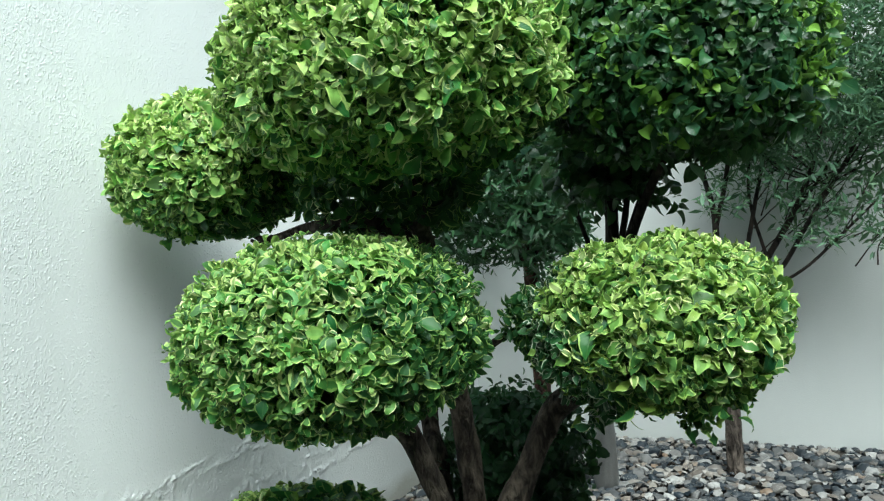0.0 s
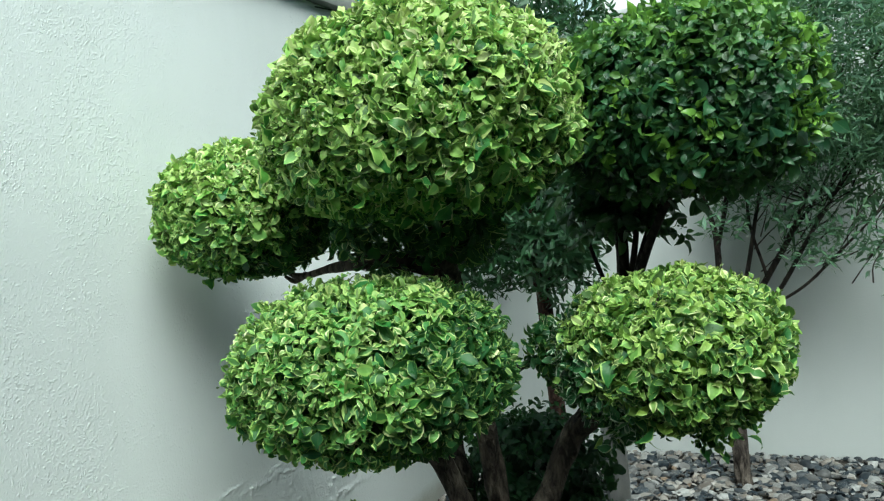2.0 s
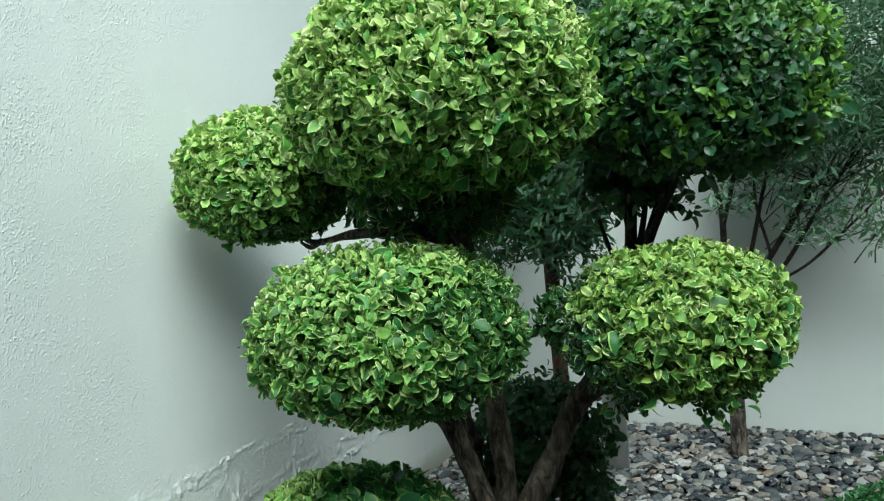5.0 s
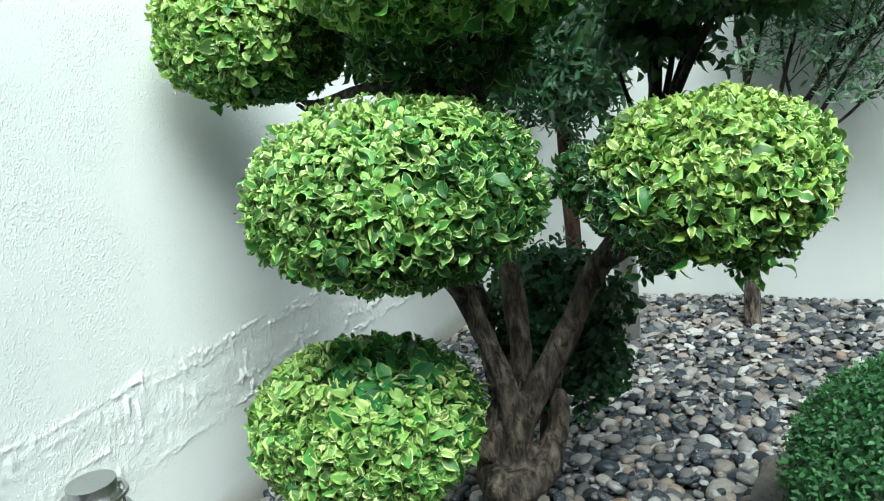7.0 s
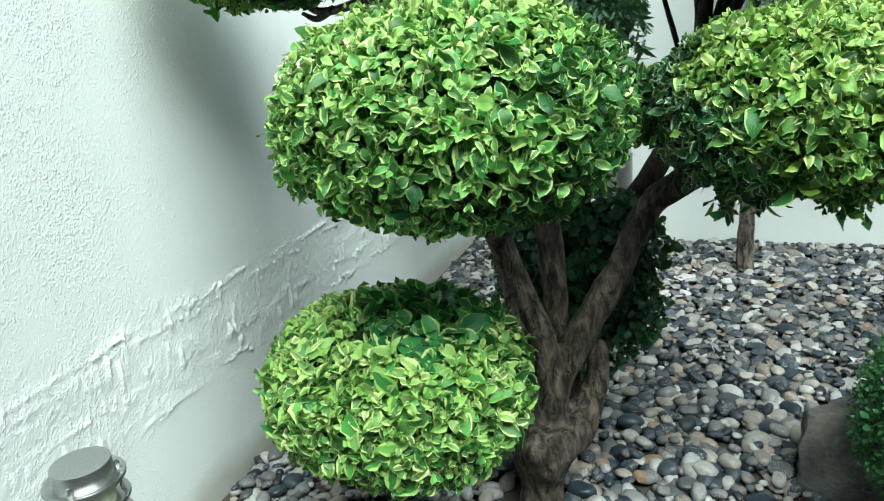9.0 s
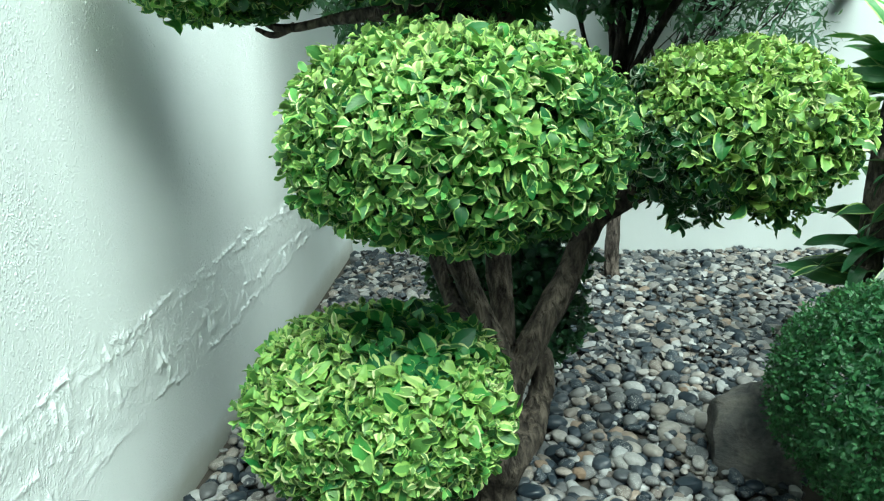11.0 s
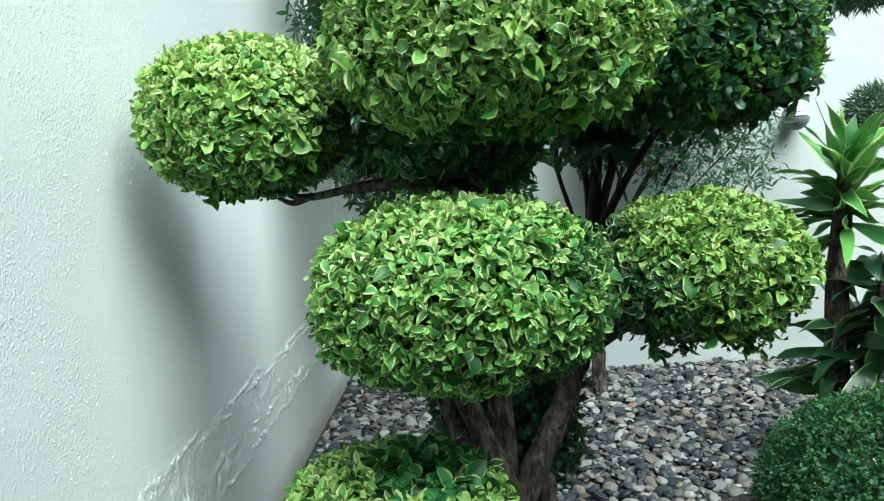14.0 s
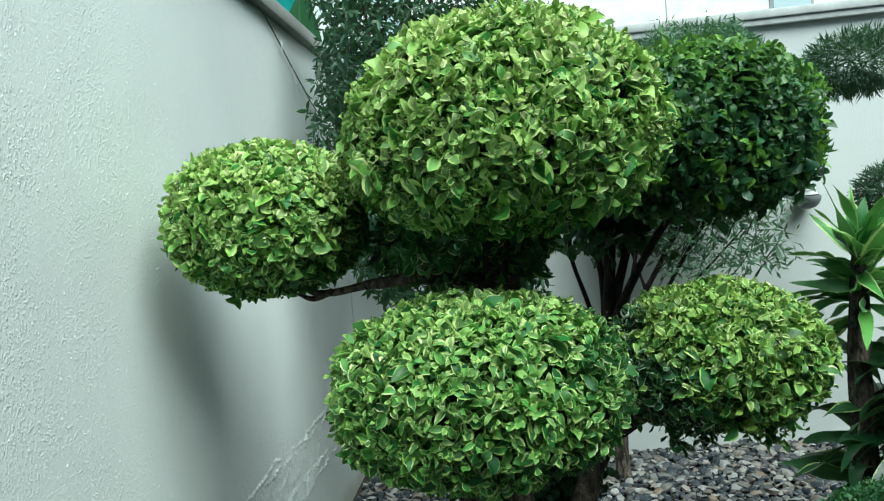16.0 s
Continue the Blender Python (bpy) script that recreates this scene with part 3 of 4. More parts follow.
def cloud_head(name, n, young, singles, material, hollow=0.0, ragged=0, shade=(0, 0, 0), big=1.0, flank_material=None):
    c, r, down = HEADS[name]
    c = tuple(np.subtract(c, tree.location))
    tips, out = head_points(n, c, r, down, 2.2, rng, 0.034, 0.06)
    if hollow:
        # a worn pit in the crown where older leaves show
        pit = np.linalg.norm((tips - np.array(c) - (0.09, 0.0, r[2])) * (1, 1, 0.6), axis=1) < hollow
        pt, po = tips[pit], out[pit]
        b = shoots(pt - po * 0.02, unit(po + rng.normal(0, 0.3, po.shape)), 4, (0.045, 0.07), (50, 90), 0.012, rng, 0.2, 0.0)
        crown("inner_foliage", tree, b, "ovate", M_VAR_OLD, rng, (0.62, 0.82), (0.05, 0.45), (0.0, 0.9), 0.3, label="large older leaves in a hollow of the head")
        tips, out = tips[~pit], out[~pit]
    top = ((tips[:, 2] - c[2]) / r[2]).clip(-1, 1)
    axes = unit(out + rng.normal(0, 0.42, out.shape) + np.array([0, 0, 0.3]))
    depth = rng.uniform(0, 1, len(tips))
    start = np.linalg.norm((tips - np.array(c)) / np.array(r), axis=1)
    tips = tips + axes * np.where(depth < 0.04, rng.uniform(0.004, 0.014, len(tips)), np.where(depth > 0.62, -0.022, 0.0))[:, None]
    if ragged:
        # loose shoots hanging from the underside
        lo = np.flatnonzero(top < -0.55)
        lo = rng.choice(lo, ragged)
        hang = tips[lo] + np.array([0, 0, -1.0]) * rng.uniform(0.0, 0.05, (ragged, 1))
        tips, axes = np.vstack([tips, hang]), np.vstack([axes, unit(rng.normal(0, 0.5, (ragged, 3)) + np.array([0, 0, -0.6]))])
        top, start = np.r_[top, -np.ones(ragged)], np.r_[start, np.full(ragged, 9.0)]
    a = shoots(tips, axes, 6, (0.018 * big, 0.049 * big), (30, 98), 0.006, rng, 0.14, young)
    # the shears take what stands out too far
    reach = ((a[0] + a[1] * a[3][:, None] - np.array(c)) / np.array(r))
    cut = np.linalg.norm(reach, axis=1) < np.repeat(start, 6) + 0.11
    # paler towards the top: new growth, with light from above put into colour
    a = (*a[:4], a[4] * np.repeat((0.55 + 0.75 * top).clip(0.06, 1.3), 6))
    # one flank carries plainer leaves, darkened so its shade is in the colour
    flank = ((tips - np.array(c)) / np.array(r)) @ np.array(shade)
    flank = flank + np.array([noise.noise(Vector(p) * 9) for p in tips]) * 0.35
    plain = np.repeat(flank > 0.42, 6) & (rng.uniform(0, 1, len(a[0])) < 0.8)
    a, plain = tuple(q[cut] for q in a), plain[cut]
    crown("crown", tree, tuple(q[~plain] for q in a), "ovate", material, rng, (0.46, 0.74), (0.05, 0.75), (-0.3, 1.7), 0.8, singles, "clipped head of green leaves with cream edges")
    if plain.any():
        crown("plain_foliage", tree, tuple(q[plain] for q in a), "ovate", flank_material or M_VAR_SHADE, rng, (0.5, 0.7), (0.1, 0.7), (-0.2, 1.3), 0.35, 0, "plainer leaves of the head, darkened to paint its shaded flank")
    # inner leaves, darkened so the gaps between shoots read as shade
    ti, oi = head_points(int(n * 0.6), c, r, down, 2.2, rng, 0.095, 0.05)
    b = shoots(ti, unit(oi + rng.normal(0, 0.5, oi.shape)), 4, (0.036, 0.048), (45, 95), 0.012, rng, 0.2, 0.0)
    crown("inner_foliage", tree, b, "plain", M_VAR_SHADE, rng, label="older plain green leaves inside the head, darkened for shade")
    t2, o2 = head_points(40, c, r, down, 2.2, rng, 0.05)
    starts = np.array(c) + (t2 - np.array(c)) * 0.25
    tagged(part("fine_branching", twigs_bm(starts, t2, 0.006, rng), M_BARK, tree), kind="stuff")


def fused(name, lines, material, parent, voxel, label=""):
    """Limbs grown together into one body of wood."""
    bm = bmesh.new()
    for line in lines:
        limb_bm(local(line, parent), 9, 18, 0.22, bm)
    ob = part(name, bm, material, parent, label)
    grown = ob.modifiers.new("grown", "REMESH")
    grown.mode, grown.voxel_size, grown.use_smooth_shade = "VOXEL", voxel, True
    soft = ob.modifiers.new("soft", "SMOOTH")
    soft.factor, soft.iterations = 0.5, 3
    return ob


# a bulging foot that opens into a cup: one lobe curls up on its own, the others carry the limbs
FOOT = [
    [(0.912, 1.405, -0.08, 0.080), (0.915, 1.400, 0.03, 0.066), (0.922, 1.395, 0.10, 0.070), (0.935, 1.385, 0.17, 0.084), (0.940, 1.395, 0.225, 0.070)],
    [(0.90, 1.41, 0.10, 0.050), (0.875, 1.42, 0.20, 0.056), (0.885, 1.43, 0.30, 0.046), (0.905, 1.44, 0.38, 0.040)],
    [(0.940, 1.395, 0.13, 0.062), (0.992, 1.435, 0.185, 0.052), (1.032, 1.485, 0.25, 0.040), (1.048, 1.512, 0.32, 0.033), (1.052, 1.52, 0.385, 0.026), (1.048, 1.525, 0.415, 0.016)],
    [(0.935, 1.43, 0.16, 0.046), (0.945, 1.44, 0.25, 0.037), (0.968, 1.45, 0.34, 0.035), (1.004, 1.465, 0.43, 0.037), (1.088, 1.50, 0.582, 0.036), (1.147, 1.54, 0.715, 0.034), (1.205, 1.55, 0.80, 0.034), (1.28, 1.52, 0.86, 0.032), (1.38, 1.47, 0.93, 0.028), (1.48, 1.44, 1.03, 0.016)],
    [(0.945, 1.42, 0.20, 0.045), (0.940, 1.43, 0.32, 0.042), (0.930, 1.43, 0.43, 0.036), (0.893, 1.45, 0.53, 0.032), (0.853, 1.455, 0.62, 0.032), (0.818, 1.435, 0.73, 0.034), (0.825, 1.30, 0.87, 0.034), (0.84, 1.12, 1.02, 0.02)],
    [(0.925, 1.44, 0.28, 0.040), (0.936, 1.52, 0.42, 0.034), (0.932, 1.55, 0.55, 0.034), (0.922, 1.555, 0.73, 0.034), (0.935, 1.49, 0.92, 0.034), (0.945, 1.42, 1.15, 0.028), (0.96, 1.29, 1.42, 0.02), (0.966, 1.26, 1.62, 0.016)],
]
fused("trunk", FOOT, M_BARK, tree, 0.0065, "bare grey-brown forked trunk with a cup-like foot")
TRUNK = {
    "far_limb": [(0.90, 1.46, 0.28, 0.036), (0.835, 1.57, 0.42, 0.031), (0.765, 1.68, 0.57, 0.030), (0.735, 1.70, 0.74, 0.028), (0.79, 1.60, 1.00, 0.026), (0.88, 1.45, 1.25, 0.022), (0.94, 1.32, 1.50, 0.02)],
    "twig": [(1.048, 1.525, 0.405, 0.007), (1.062, 1.535, 0.47, 0.005), (1.092, 1.55, 0.528, 0.004), (1.10, 1.55, 0.60, 0.003)],
    "low_limb": [(0.88, 1.41, 0.24, 0.040), (0.82, 1.34, 0.32, 0.032), (0.75, 1.22, 0.40, 0.026), (0.67, 1.12, 0.47, 0.014)],
    "left_head_limb": [(0.95, 1.41, 1.25, 0.026), (0.83, 1.35, 1.315, 0.023), (0.70, 1.315, 1.325, 0.019), (0.57, 1.35, 1.316, 0.013), (0.45, 1.385, 1.300, 0.009), (0.38, 1.40, 1.325, 0.009), (0.33, 1.34, 1.46, 0.008)],
    "cross_limb": [(0.955, 1.50, 0.90, 0.014), (1.06, 1.50, 0.98, 0.010), (1.17, 1.50, 1.03, 0.008), (1.25, 1.48, 1.06, 0.005)],
    "spur": [(0.46, 1.385, 1.303, 0.010), (0.40, 1.41, 1.285, 0.008), (0.355, 1.425, 1.30, 0.005)],
}
for name, line in TRUNK.items():
    part(name, limb_bm(local(line, tree), 9, 16, 0.16), M_BARK, tree)
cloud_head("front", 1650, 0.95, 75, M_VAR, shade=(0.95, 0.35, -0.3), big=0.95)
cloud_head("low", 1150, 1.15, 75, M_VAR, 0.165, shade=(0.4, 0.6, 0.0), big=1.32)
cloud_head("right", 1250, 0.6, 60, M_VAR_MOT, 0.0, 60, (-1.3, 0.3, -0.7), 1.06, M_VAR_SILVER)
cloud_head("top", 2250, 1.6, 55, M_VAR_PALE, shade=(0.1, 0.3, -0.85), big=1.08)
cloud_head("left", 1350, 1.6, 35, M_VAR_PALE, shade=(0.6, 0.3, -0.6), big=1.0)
# sparse foliage under the top head, its shade put into the leaf colour
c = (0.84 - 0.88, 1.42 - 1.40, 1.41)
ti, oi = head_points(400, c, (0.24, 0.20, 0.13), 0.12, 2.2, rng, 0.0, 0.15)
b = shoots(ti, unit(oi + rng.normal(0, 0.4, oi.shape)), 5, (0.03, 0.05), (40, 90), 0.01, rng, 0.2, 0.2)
crown("shaded_foliage", tree, b, "ovate", M_VAR_SHADE, rng, label="sparse leaves below the upper head, darkened to paint their shade")
# a loose spray joining the limb to the right-hand head, with painted shade
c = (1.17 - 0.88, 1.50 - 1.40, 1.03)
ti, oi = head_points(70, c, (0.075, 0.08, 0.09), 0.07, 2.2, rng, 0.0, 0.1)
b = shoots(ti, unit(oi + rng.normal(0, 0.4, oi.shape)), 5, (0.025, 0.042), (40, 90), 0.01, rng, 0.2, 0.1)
crown("shaded_foliage", tree, b, "ovate", M_VAR_SHADE, rng, label="loose leaves beside the limb, darkened to paint their shade")


# ---- the dark glossy-leaved tree behind ----
rng = np.random.default_rng(11)
dark = thing("dark_leaved_tree", "clipped tree with glossy dark green leaves and lime young shoots", "tree", (0.92, 1.76, 0.0))
for name, line in {
    "trunk": [(0.92, 1.76, -0.08, 0.040), (0.94, 1.78, 0.25, 0.034), (1.02, 1.86, 0.55, 0.034), (1.16, 1.93, 0.78, 0.034), (1.258, 1.94, 0.95, 0.031), (1.282, 1.93, 1.08, 0.027), (1.292, 1.93, 1.22, 0.021), (1.31, 1.90, 1.40, 0.016), (1.35, 1.82, 1.58, 0.009)],
    "stem": [(1.272, 1.94, 1.02, 0.022), (1.325, 1.98, 1.18, 0.016), (1.385, 2.00, 1.34, 0.013), (1.48, 1.96, 1.54, 0.008)],
    "branch": [(1.272, 1.92, 1.02, 0.020), (1.335, 1.89, 1.16, 0.015), (1.43, 1.82, 1.34, 0.012), (1.56, 1.72, 1.54, 0.008)],
    "side_branch": [(1.268, 1.95, 1.04, 0.016), (1.275, 1.99, 1.20, 0.012), (1.262, 2.00, 1.36, 0.010), (1.30, 1.92, 1.52, 0.006)],
    "slender_branch": [(1.285, 1.93, 1.10, 0.013), (1.33, 1.92, 1.24, 0.010), (1.36, 1.90, 1.38, 0.008), (1.40, 1.82, 1.54, 0.005)],
    "fork": [(1.255, 1.95, 0.95, 0.010), (1.22, 1.99, 1.12, 0.008), (1.17, 1.98, 1.32, 0.007), (1.20, 1.88, 1.48, 0.005)],
    "low_stem": [(0.93, 1.77, 0.10, 0.022), (0.88, 1.84, 0.40, 0.018), (0.92, 1.92, 0.62, 0.010)],
}.items():
    part(name, limb_bm(local(line, dark), 8, 12, 0.12), M_BARK_DARK, dark)
c = (1.551 - 0.92, 1.731 - 1.76, 1.655)
tips, out = head_points(1750, c, (0.362, 0.362, 0.284), 0.262, 2.7, rng, 0.03, 0.08)
axes = unit(out + rng.normal(0, 0.5, out.shape) + np.array([0, 0, 0.15]))
a = shoots(tips, axes, 5, (0.024, 0.050), (45, 105), 0.010, rng, 0.25, 0.9)
flush = np.repeat((rng.uniform(0, 1, len(tips)) < 0.13) | ((tips[:, 0] - c[0] > 0.27) & (rng.uniform(0, 1, len(tips)) < 0.65)) | ((tips[:, 2] - c[2] > 0.2) & (rng.uniform(0, 1, len(tips)) < 0.3)), 5)
# leaves paler up the head: fresh growth plus painted light from above
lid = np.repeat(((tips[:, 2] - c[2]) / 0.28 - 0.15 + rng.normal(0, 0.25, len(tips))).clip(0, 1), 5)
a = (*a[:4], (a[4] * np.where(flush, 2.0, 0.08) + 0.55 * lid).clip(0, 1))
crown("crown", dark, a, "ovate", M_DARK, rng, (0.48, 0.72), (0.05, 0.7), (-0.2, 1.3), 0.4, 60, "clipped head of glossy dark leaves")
ti, oi = head_points(650, c, (0.358, 0.358, 0.280), 0.25, 2.35, rng, 0.07)
b = shoots(ti, unit(oi + rng.normal(0, 0.5, oi.shape)), 4, (0.045, 0.06), (45, 95), 0.012, rng, 0.2, 0.0)
crown("inner_foliage", dark, b, "round", M_DARK, rng, (0.55, 0.75))
# leaves round the upper stems, under the head
ti = np.concatenate([np.stack([rng.normal(1.34, 0.06, 90), rng.normal(1.94, 0.04, 90), rng.uniform(1.29, 1.45, 90)], 1),
                     np.stack([rng.normal(1.24, 0.06, 70), rng.normal(1.86, 0.06, 70), rng.uniform(1.34, 1.52, 70)], 1)]) - np.array(dark.location)
crown("hanging_foliage", dark, shoots(ti, unit(rng.normal(0, 0.6, ti.shape) + np.array([0, 0, -0.3])), 4, (0.03, 0.055), (40, 95), 0.012, rng, 0.4, 0.1), "round", M_DARK, rng, (0.55, 0.8), label="dark leaves round the stems")
# low shaded growth round its foot
c = (0.95 - 0.92, 1.82 - 1.76, 0.48)
ti, oi = head_points(520, c, (0.25, 0.16, 0.30), 0.32, 2.2, rng, 0.0, 0.2)
b = shoots(ti, unit(oi + rng.normal(0, 0.5, oi.shape)), 5, (0.025, 0.045), (40, 95), 0.012, rng, 0.25, 0.0)
crown("low_foliage", dark, b, "round", M_DARK, rng, (0.55, 0.8), label="shaded dark leaves near the ground")
ti, oi = head_points(360, c, (0.24, 0.16, 0.28), 0.30, 2.2, rng, 0.06, 0.2)
b = shoots(ti, unit(oi + rng.normal(0, 0.5, oi.shape)), 4, (0.03, 0.05), (40, 95), 0.012, rng, 0.25, 0.0)
crown("low_foliage", dark, b, "round", M_DARK, rng, (0.55, 0.8), label="shaded dark leaves near the ground")


# ---- the tall lance-leaved shrub in the corner ----
rng = np.random.default_rng(13)
lance = thing("lance_leaved_shrub", "tall shrub with drooping dark lance-shaped leaves in the wall corner", "shrub", (0.84, 2.42, 0.0))
for name, line in {
    "trunk": [(0.84, 2.42, -0.08, 0.036), (0.86, 2.43, 0.4, 0.033), (0.845, 2.46, 0.9, 0.031), (0.82, 2.52, 1.4, 0.028), (0.76, 2.65, 2.0, 0.018), (0.70, 2.75, 2.6, 0.008)],
    "stem": [(0.835, 2.48, 1.05, 0.018), (0.62, 2.62, 1.5, 0.015), (0.45, 2.75, 2.1, 0.010), (0.40, 2.8, 2.5, 0.006)],
    "branch": [(0.84, 2.48, 1.1, 0.014), (1.0, 2.45, 1.4, 0.011), (1.08, 2.4, 1.8, 0.007)],
}.items():
    part(name, limb_bm(local(line, lance), 8, 10, 0.08), M_BARK_DARK if name == "branch" else M_BARK_RED, lance)
sets = []
# the last cluster is added to keep light off the wall corner
for c, r, n in (((0.60, 2.85, 2.12), (0.54, 0.52, 0.76), 1650), ((0.66, 2.6, 1.50), (0.46, 0.42, 0.42), 760), ((1.02, 2.35, 1.60), (0.26, 0.24, 0.50), 300), ((0.98, 2.38, 1.22), (0.20, 0.20, 0.18), 110), ((0.37, 3.24, 2.0), (0.33, 0.42, 0.62), 400)):
    c = tuple(np.subtract(c, lance.location))
    for inset, share in ((0.0, 0.8), (0.12, 0.45)):
        ti, oi = head_points(int(n * share), c, r, r[2], 2.0, rng, inset, 0.12)
        sets.append(shoots(ti, unit(oi + rng.normal(0, 0.5, oi.shape)), 6, (0.040, 0.074), (35, 100), 0.01, rng, 0.45, 0.3))
a = both(*sets)
wx, wz = a[0][:, 0] + lance.location.x, a[0][:, 2]
wy = a[0][:, 1] + lance.location.y
keep = (wx > np.where(wy < 3.0, 0.20 + 0.06 * np.sin(wz * 9), 0.04)) & (wy < BACK_Y - 0.04) & ((wx < 1.09) | (wz > 1.5))
a = tuple(q[keep] for q in a)
crown("crown", lance, a, "lance", M_LANCE, rng, (0.20, 0.30), (0.05, 0.4), (0.2, 1.0), 0.1, 40, "drooping dark lance leaves")


# ---- the narrow-leaved tree by the back wall ----
rng = np.random.default_rng(17)
narrow = thing("narrow_leaved_tree", "slender multi-stemmed tree with narrow grey-green leaves by the white wall", "tree", (1.466, 3.282, 0.0))
part("trunk", limb_bm(local([(1.466, 3.282, -0.08, 0.046), (1.47, 3.285, 0.10, 0.038), (1.472, 3.29, 0.35, 0.034), (1.48, 3.29, 0.62, 0.030), (1.49, 3.29, 0.78, 0.026)], narrow), 8, 14, 0.18), M_BARK_GREY, narrow, "cracked grey-brown trunk")
STEMS = [
    [(1.47, 3.29, 0.60, 0.026), (1.455, 3.28, 0.95, 0.023), (1.455, 3.27, 1.20, 0.020), (1.42, 3.26, 1.45, 0.013), (1.47, 3.25, 1.85, 0.006)],
    [(1.455, 3.27, 1.12, 0.016), (1.52, 3.28, 1.38, 0.015), (1.58, 3.28, 1.75, 0.009), (1.62, 3.28, 2.1, 0.004)],
    [(1.48, 3.29, 0.66, 0.020), (1.57, 3.27, 0.98, 0.016), (1.64, 3.25, 1.28, 0.013), (1.74, 3.22, 1.7, 0.008), (1.78, 3.2, 2.1, 0.004)],
    [(1.49, 3.29, 0.70, 0.024), (1.66, 3.30, 0.98, 0.021), (1.80, 3.30, 1.22, 0.019), (1.90, 3.30, 1.50, 0.013), (1.98, 3.30, 2.0, 0.006)],
    [(1.50, 3.29, 0.72, 0.018), (1.70, 3.22, 0.92, 0.016), (1.84, 3.18, 1.15, 0.014), (2.02, 3.14, 1.45, 0.010), (2.15, 3.1, 1.8, 0.005)],
    [(1.60, 3.26, 0.82, 0.012), (1.80, 3.24, 0.93, 0.010), (1.96, 3.22, 1.08, 0.009), (2.16, 3.2, 1.28, 0.005)],
    [(1.80, 3.30, 1.20, 0.012), (1.93, 3.36, 1.38, 0.010), (2.08, 3.40, 1.7, 0.006)],
    [(1.66, 3.30, 0.98, 0.012), (1.60, 3.36, 1.3, 0.010), (1.66, 3.42, 1.7, 0.006)],
]
for line in STEMS:
    line = [(x, y, z, r * 0.68) for x, y, z, r in line]
    part("stem", limb_bm(local(line, narrow), 7, 9, 0.08), M_BARK_DARK, narrow)
c = tuple(np.subtract((1.93, 3.26, 1.78), narrow.location))
sets = []
for inset, n in ((0.0, 2000), (0.07, 900), (0.16, 300)):
    ti, oi = head_points(n, c, (0.52, 0.40, 0.52), 0.42, 2.2, rng, inset, 0.15, -0.8)
    sets.append(shoots(ti, unit(oi * 0.6 + rng.normal(0, 0.5, oi.shape) + np.array([0, 0, 0.3])), 8, (0.038, 0.058), (20, 85), 0.009, rng, 0.2, 0.5))
# open lower fringe
n = 330
ti = np.stack([rng.uniform(1.42, 2.35, n), rng.uniform(3.0, 3.5, n), rng.uniform(1.06, 1.45, n)], 1)
ti[:, 2] += (ti[:, 0] < 1.75) * 0.17
ti = ti - np.array(narrow.location)
fringe = shoots(ti, unit(rng.normal(0, 0.6, ti.shape) + np.array([0.3, 0, 0.35])), 8, (0.035, 0.062), (25, 90), 0.009, rng, 0.25, 0.8)
crown("fringe", narrow, fringe, "needle", M_NARROW, rng, (0.18, 0.28), (0.0, 0.3), (0.0, 0.8), 0.0, label="open lower sprays of narrow leaves")
a = both(*sets)
crown("crown", narrow, a, "needle", M_NARROW, rng, (0.15, 0.22), (0.0, 0.3), (0.0, 0.8), 0.0, label="airy crown of narrow leaves")
ends = ti[ti[:, 0] > 0.2][::5]
starts = ends - np.stack([rng.uniform(0.04, 0.16, len(ends)), rng.normal(0, 0.03, len(ends)), rng.uniform(0.05, 0.16, len(ends))], 1)
tagged(part("fine_branching", twigs_bm(starts, ends, 0.0035, rng), M_BARK_DARK, narrow), kind="stuff")
t2, o2 = head_points(50, c, (0.52, 0.40, 0.52), 0.42, 2.2, rng, 0.04, 0.1, -0.8)
tagged(part("fine_branching", twigs_bm(t2 - unit(t2 - np.array(c) + (0, 0, 0.5)) * 0.35, t2, 0.004, rng), M_BARK_DARK, narrow), kind="stuff")


# ---- boxwood ball ----
rng = np.random.default_rng(19)
boxwood = thing("boxwood_ball", "clipped round boxwood bush with tiny dark green leaves", "bush", (2.20, 1.36, 0.0))
part("trunk", limb_bm([(0, 0, -0.06, 0.04), (0.01, 0.0, 0.12, 0.035), (0, 0.01, 0.3, 0.02)], 6, 10, 0.1), M_BARK_DARK, boxwood)
c, r = (0.0, 0.0, 0.30), (0.545, 0.52, 0.335)
sets = []
for inset, n in ((0.0, 3600), (0.03, 1800)):
    ti, oi = head_points(n, c, r, 0.30, 2.3, rng, inset, 0.05, -0.85)
    sets.append(shoots(ti, unit(oi + rng.normal(0, 0.4, oi.shape)), 7, (0.011, 0.021), (30, 85), 0.005, rng, 0.05, 0.55))
crown("crown", boxwood, both(*sets), "small", M_BOX, rng, (0.5, 0.65), (0.1, 0.5), (0.0, 0.5), 0.0, label="dense tiny leaves")
ti, oi = head_points(900, c, r, 0.30, 2.3, rng, 0.08, 0.05, -0.85)
crown("inner_foliage", boxwood, shoots(ti, unit(oi + rng.normal(0, 0.5, oi.shape)), 5, (0.03, 0.04), (40, 90), 0.005, rng, 0.05, 0.0), "small", M_BOX, rng)


# ---- dracaena ----
rng = np.random.default_rng(23)
drac = thing("dracaena", "dracaena with long arching dark leaves edged yellow-green", "plant", (2.26, 2.30, -0.04))
part("trunk", limb_bm([(0, 0, -0.08, 0.045), (0.0, 0.0, 0.3, 0.046), (-0.005, 0.0, 0.75, 0.043), (0.01, 0, 1.05, 0.036), (0.02, 0, 1.30, 0.018)], 8, 14, 0.08), M_BARK, drac)
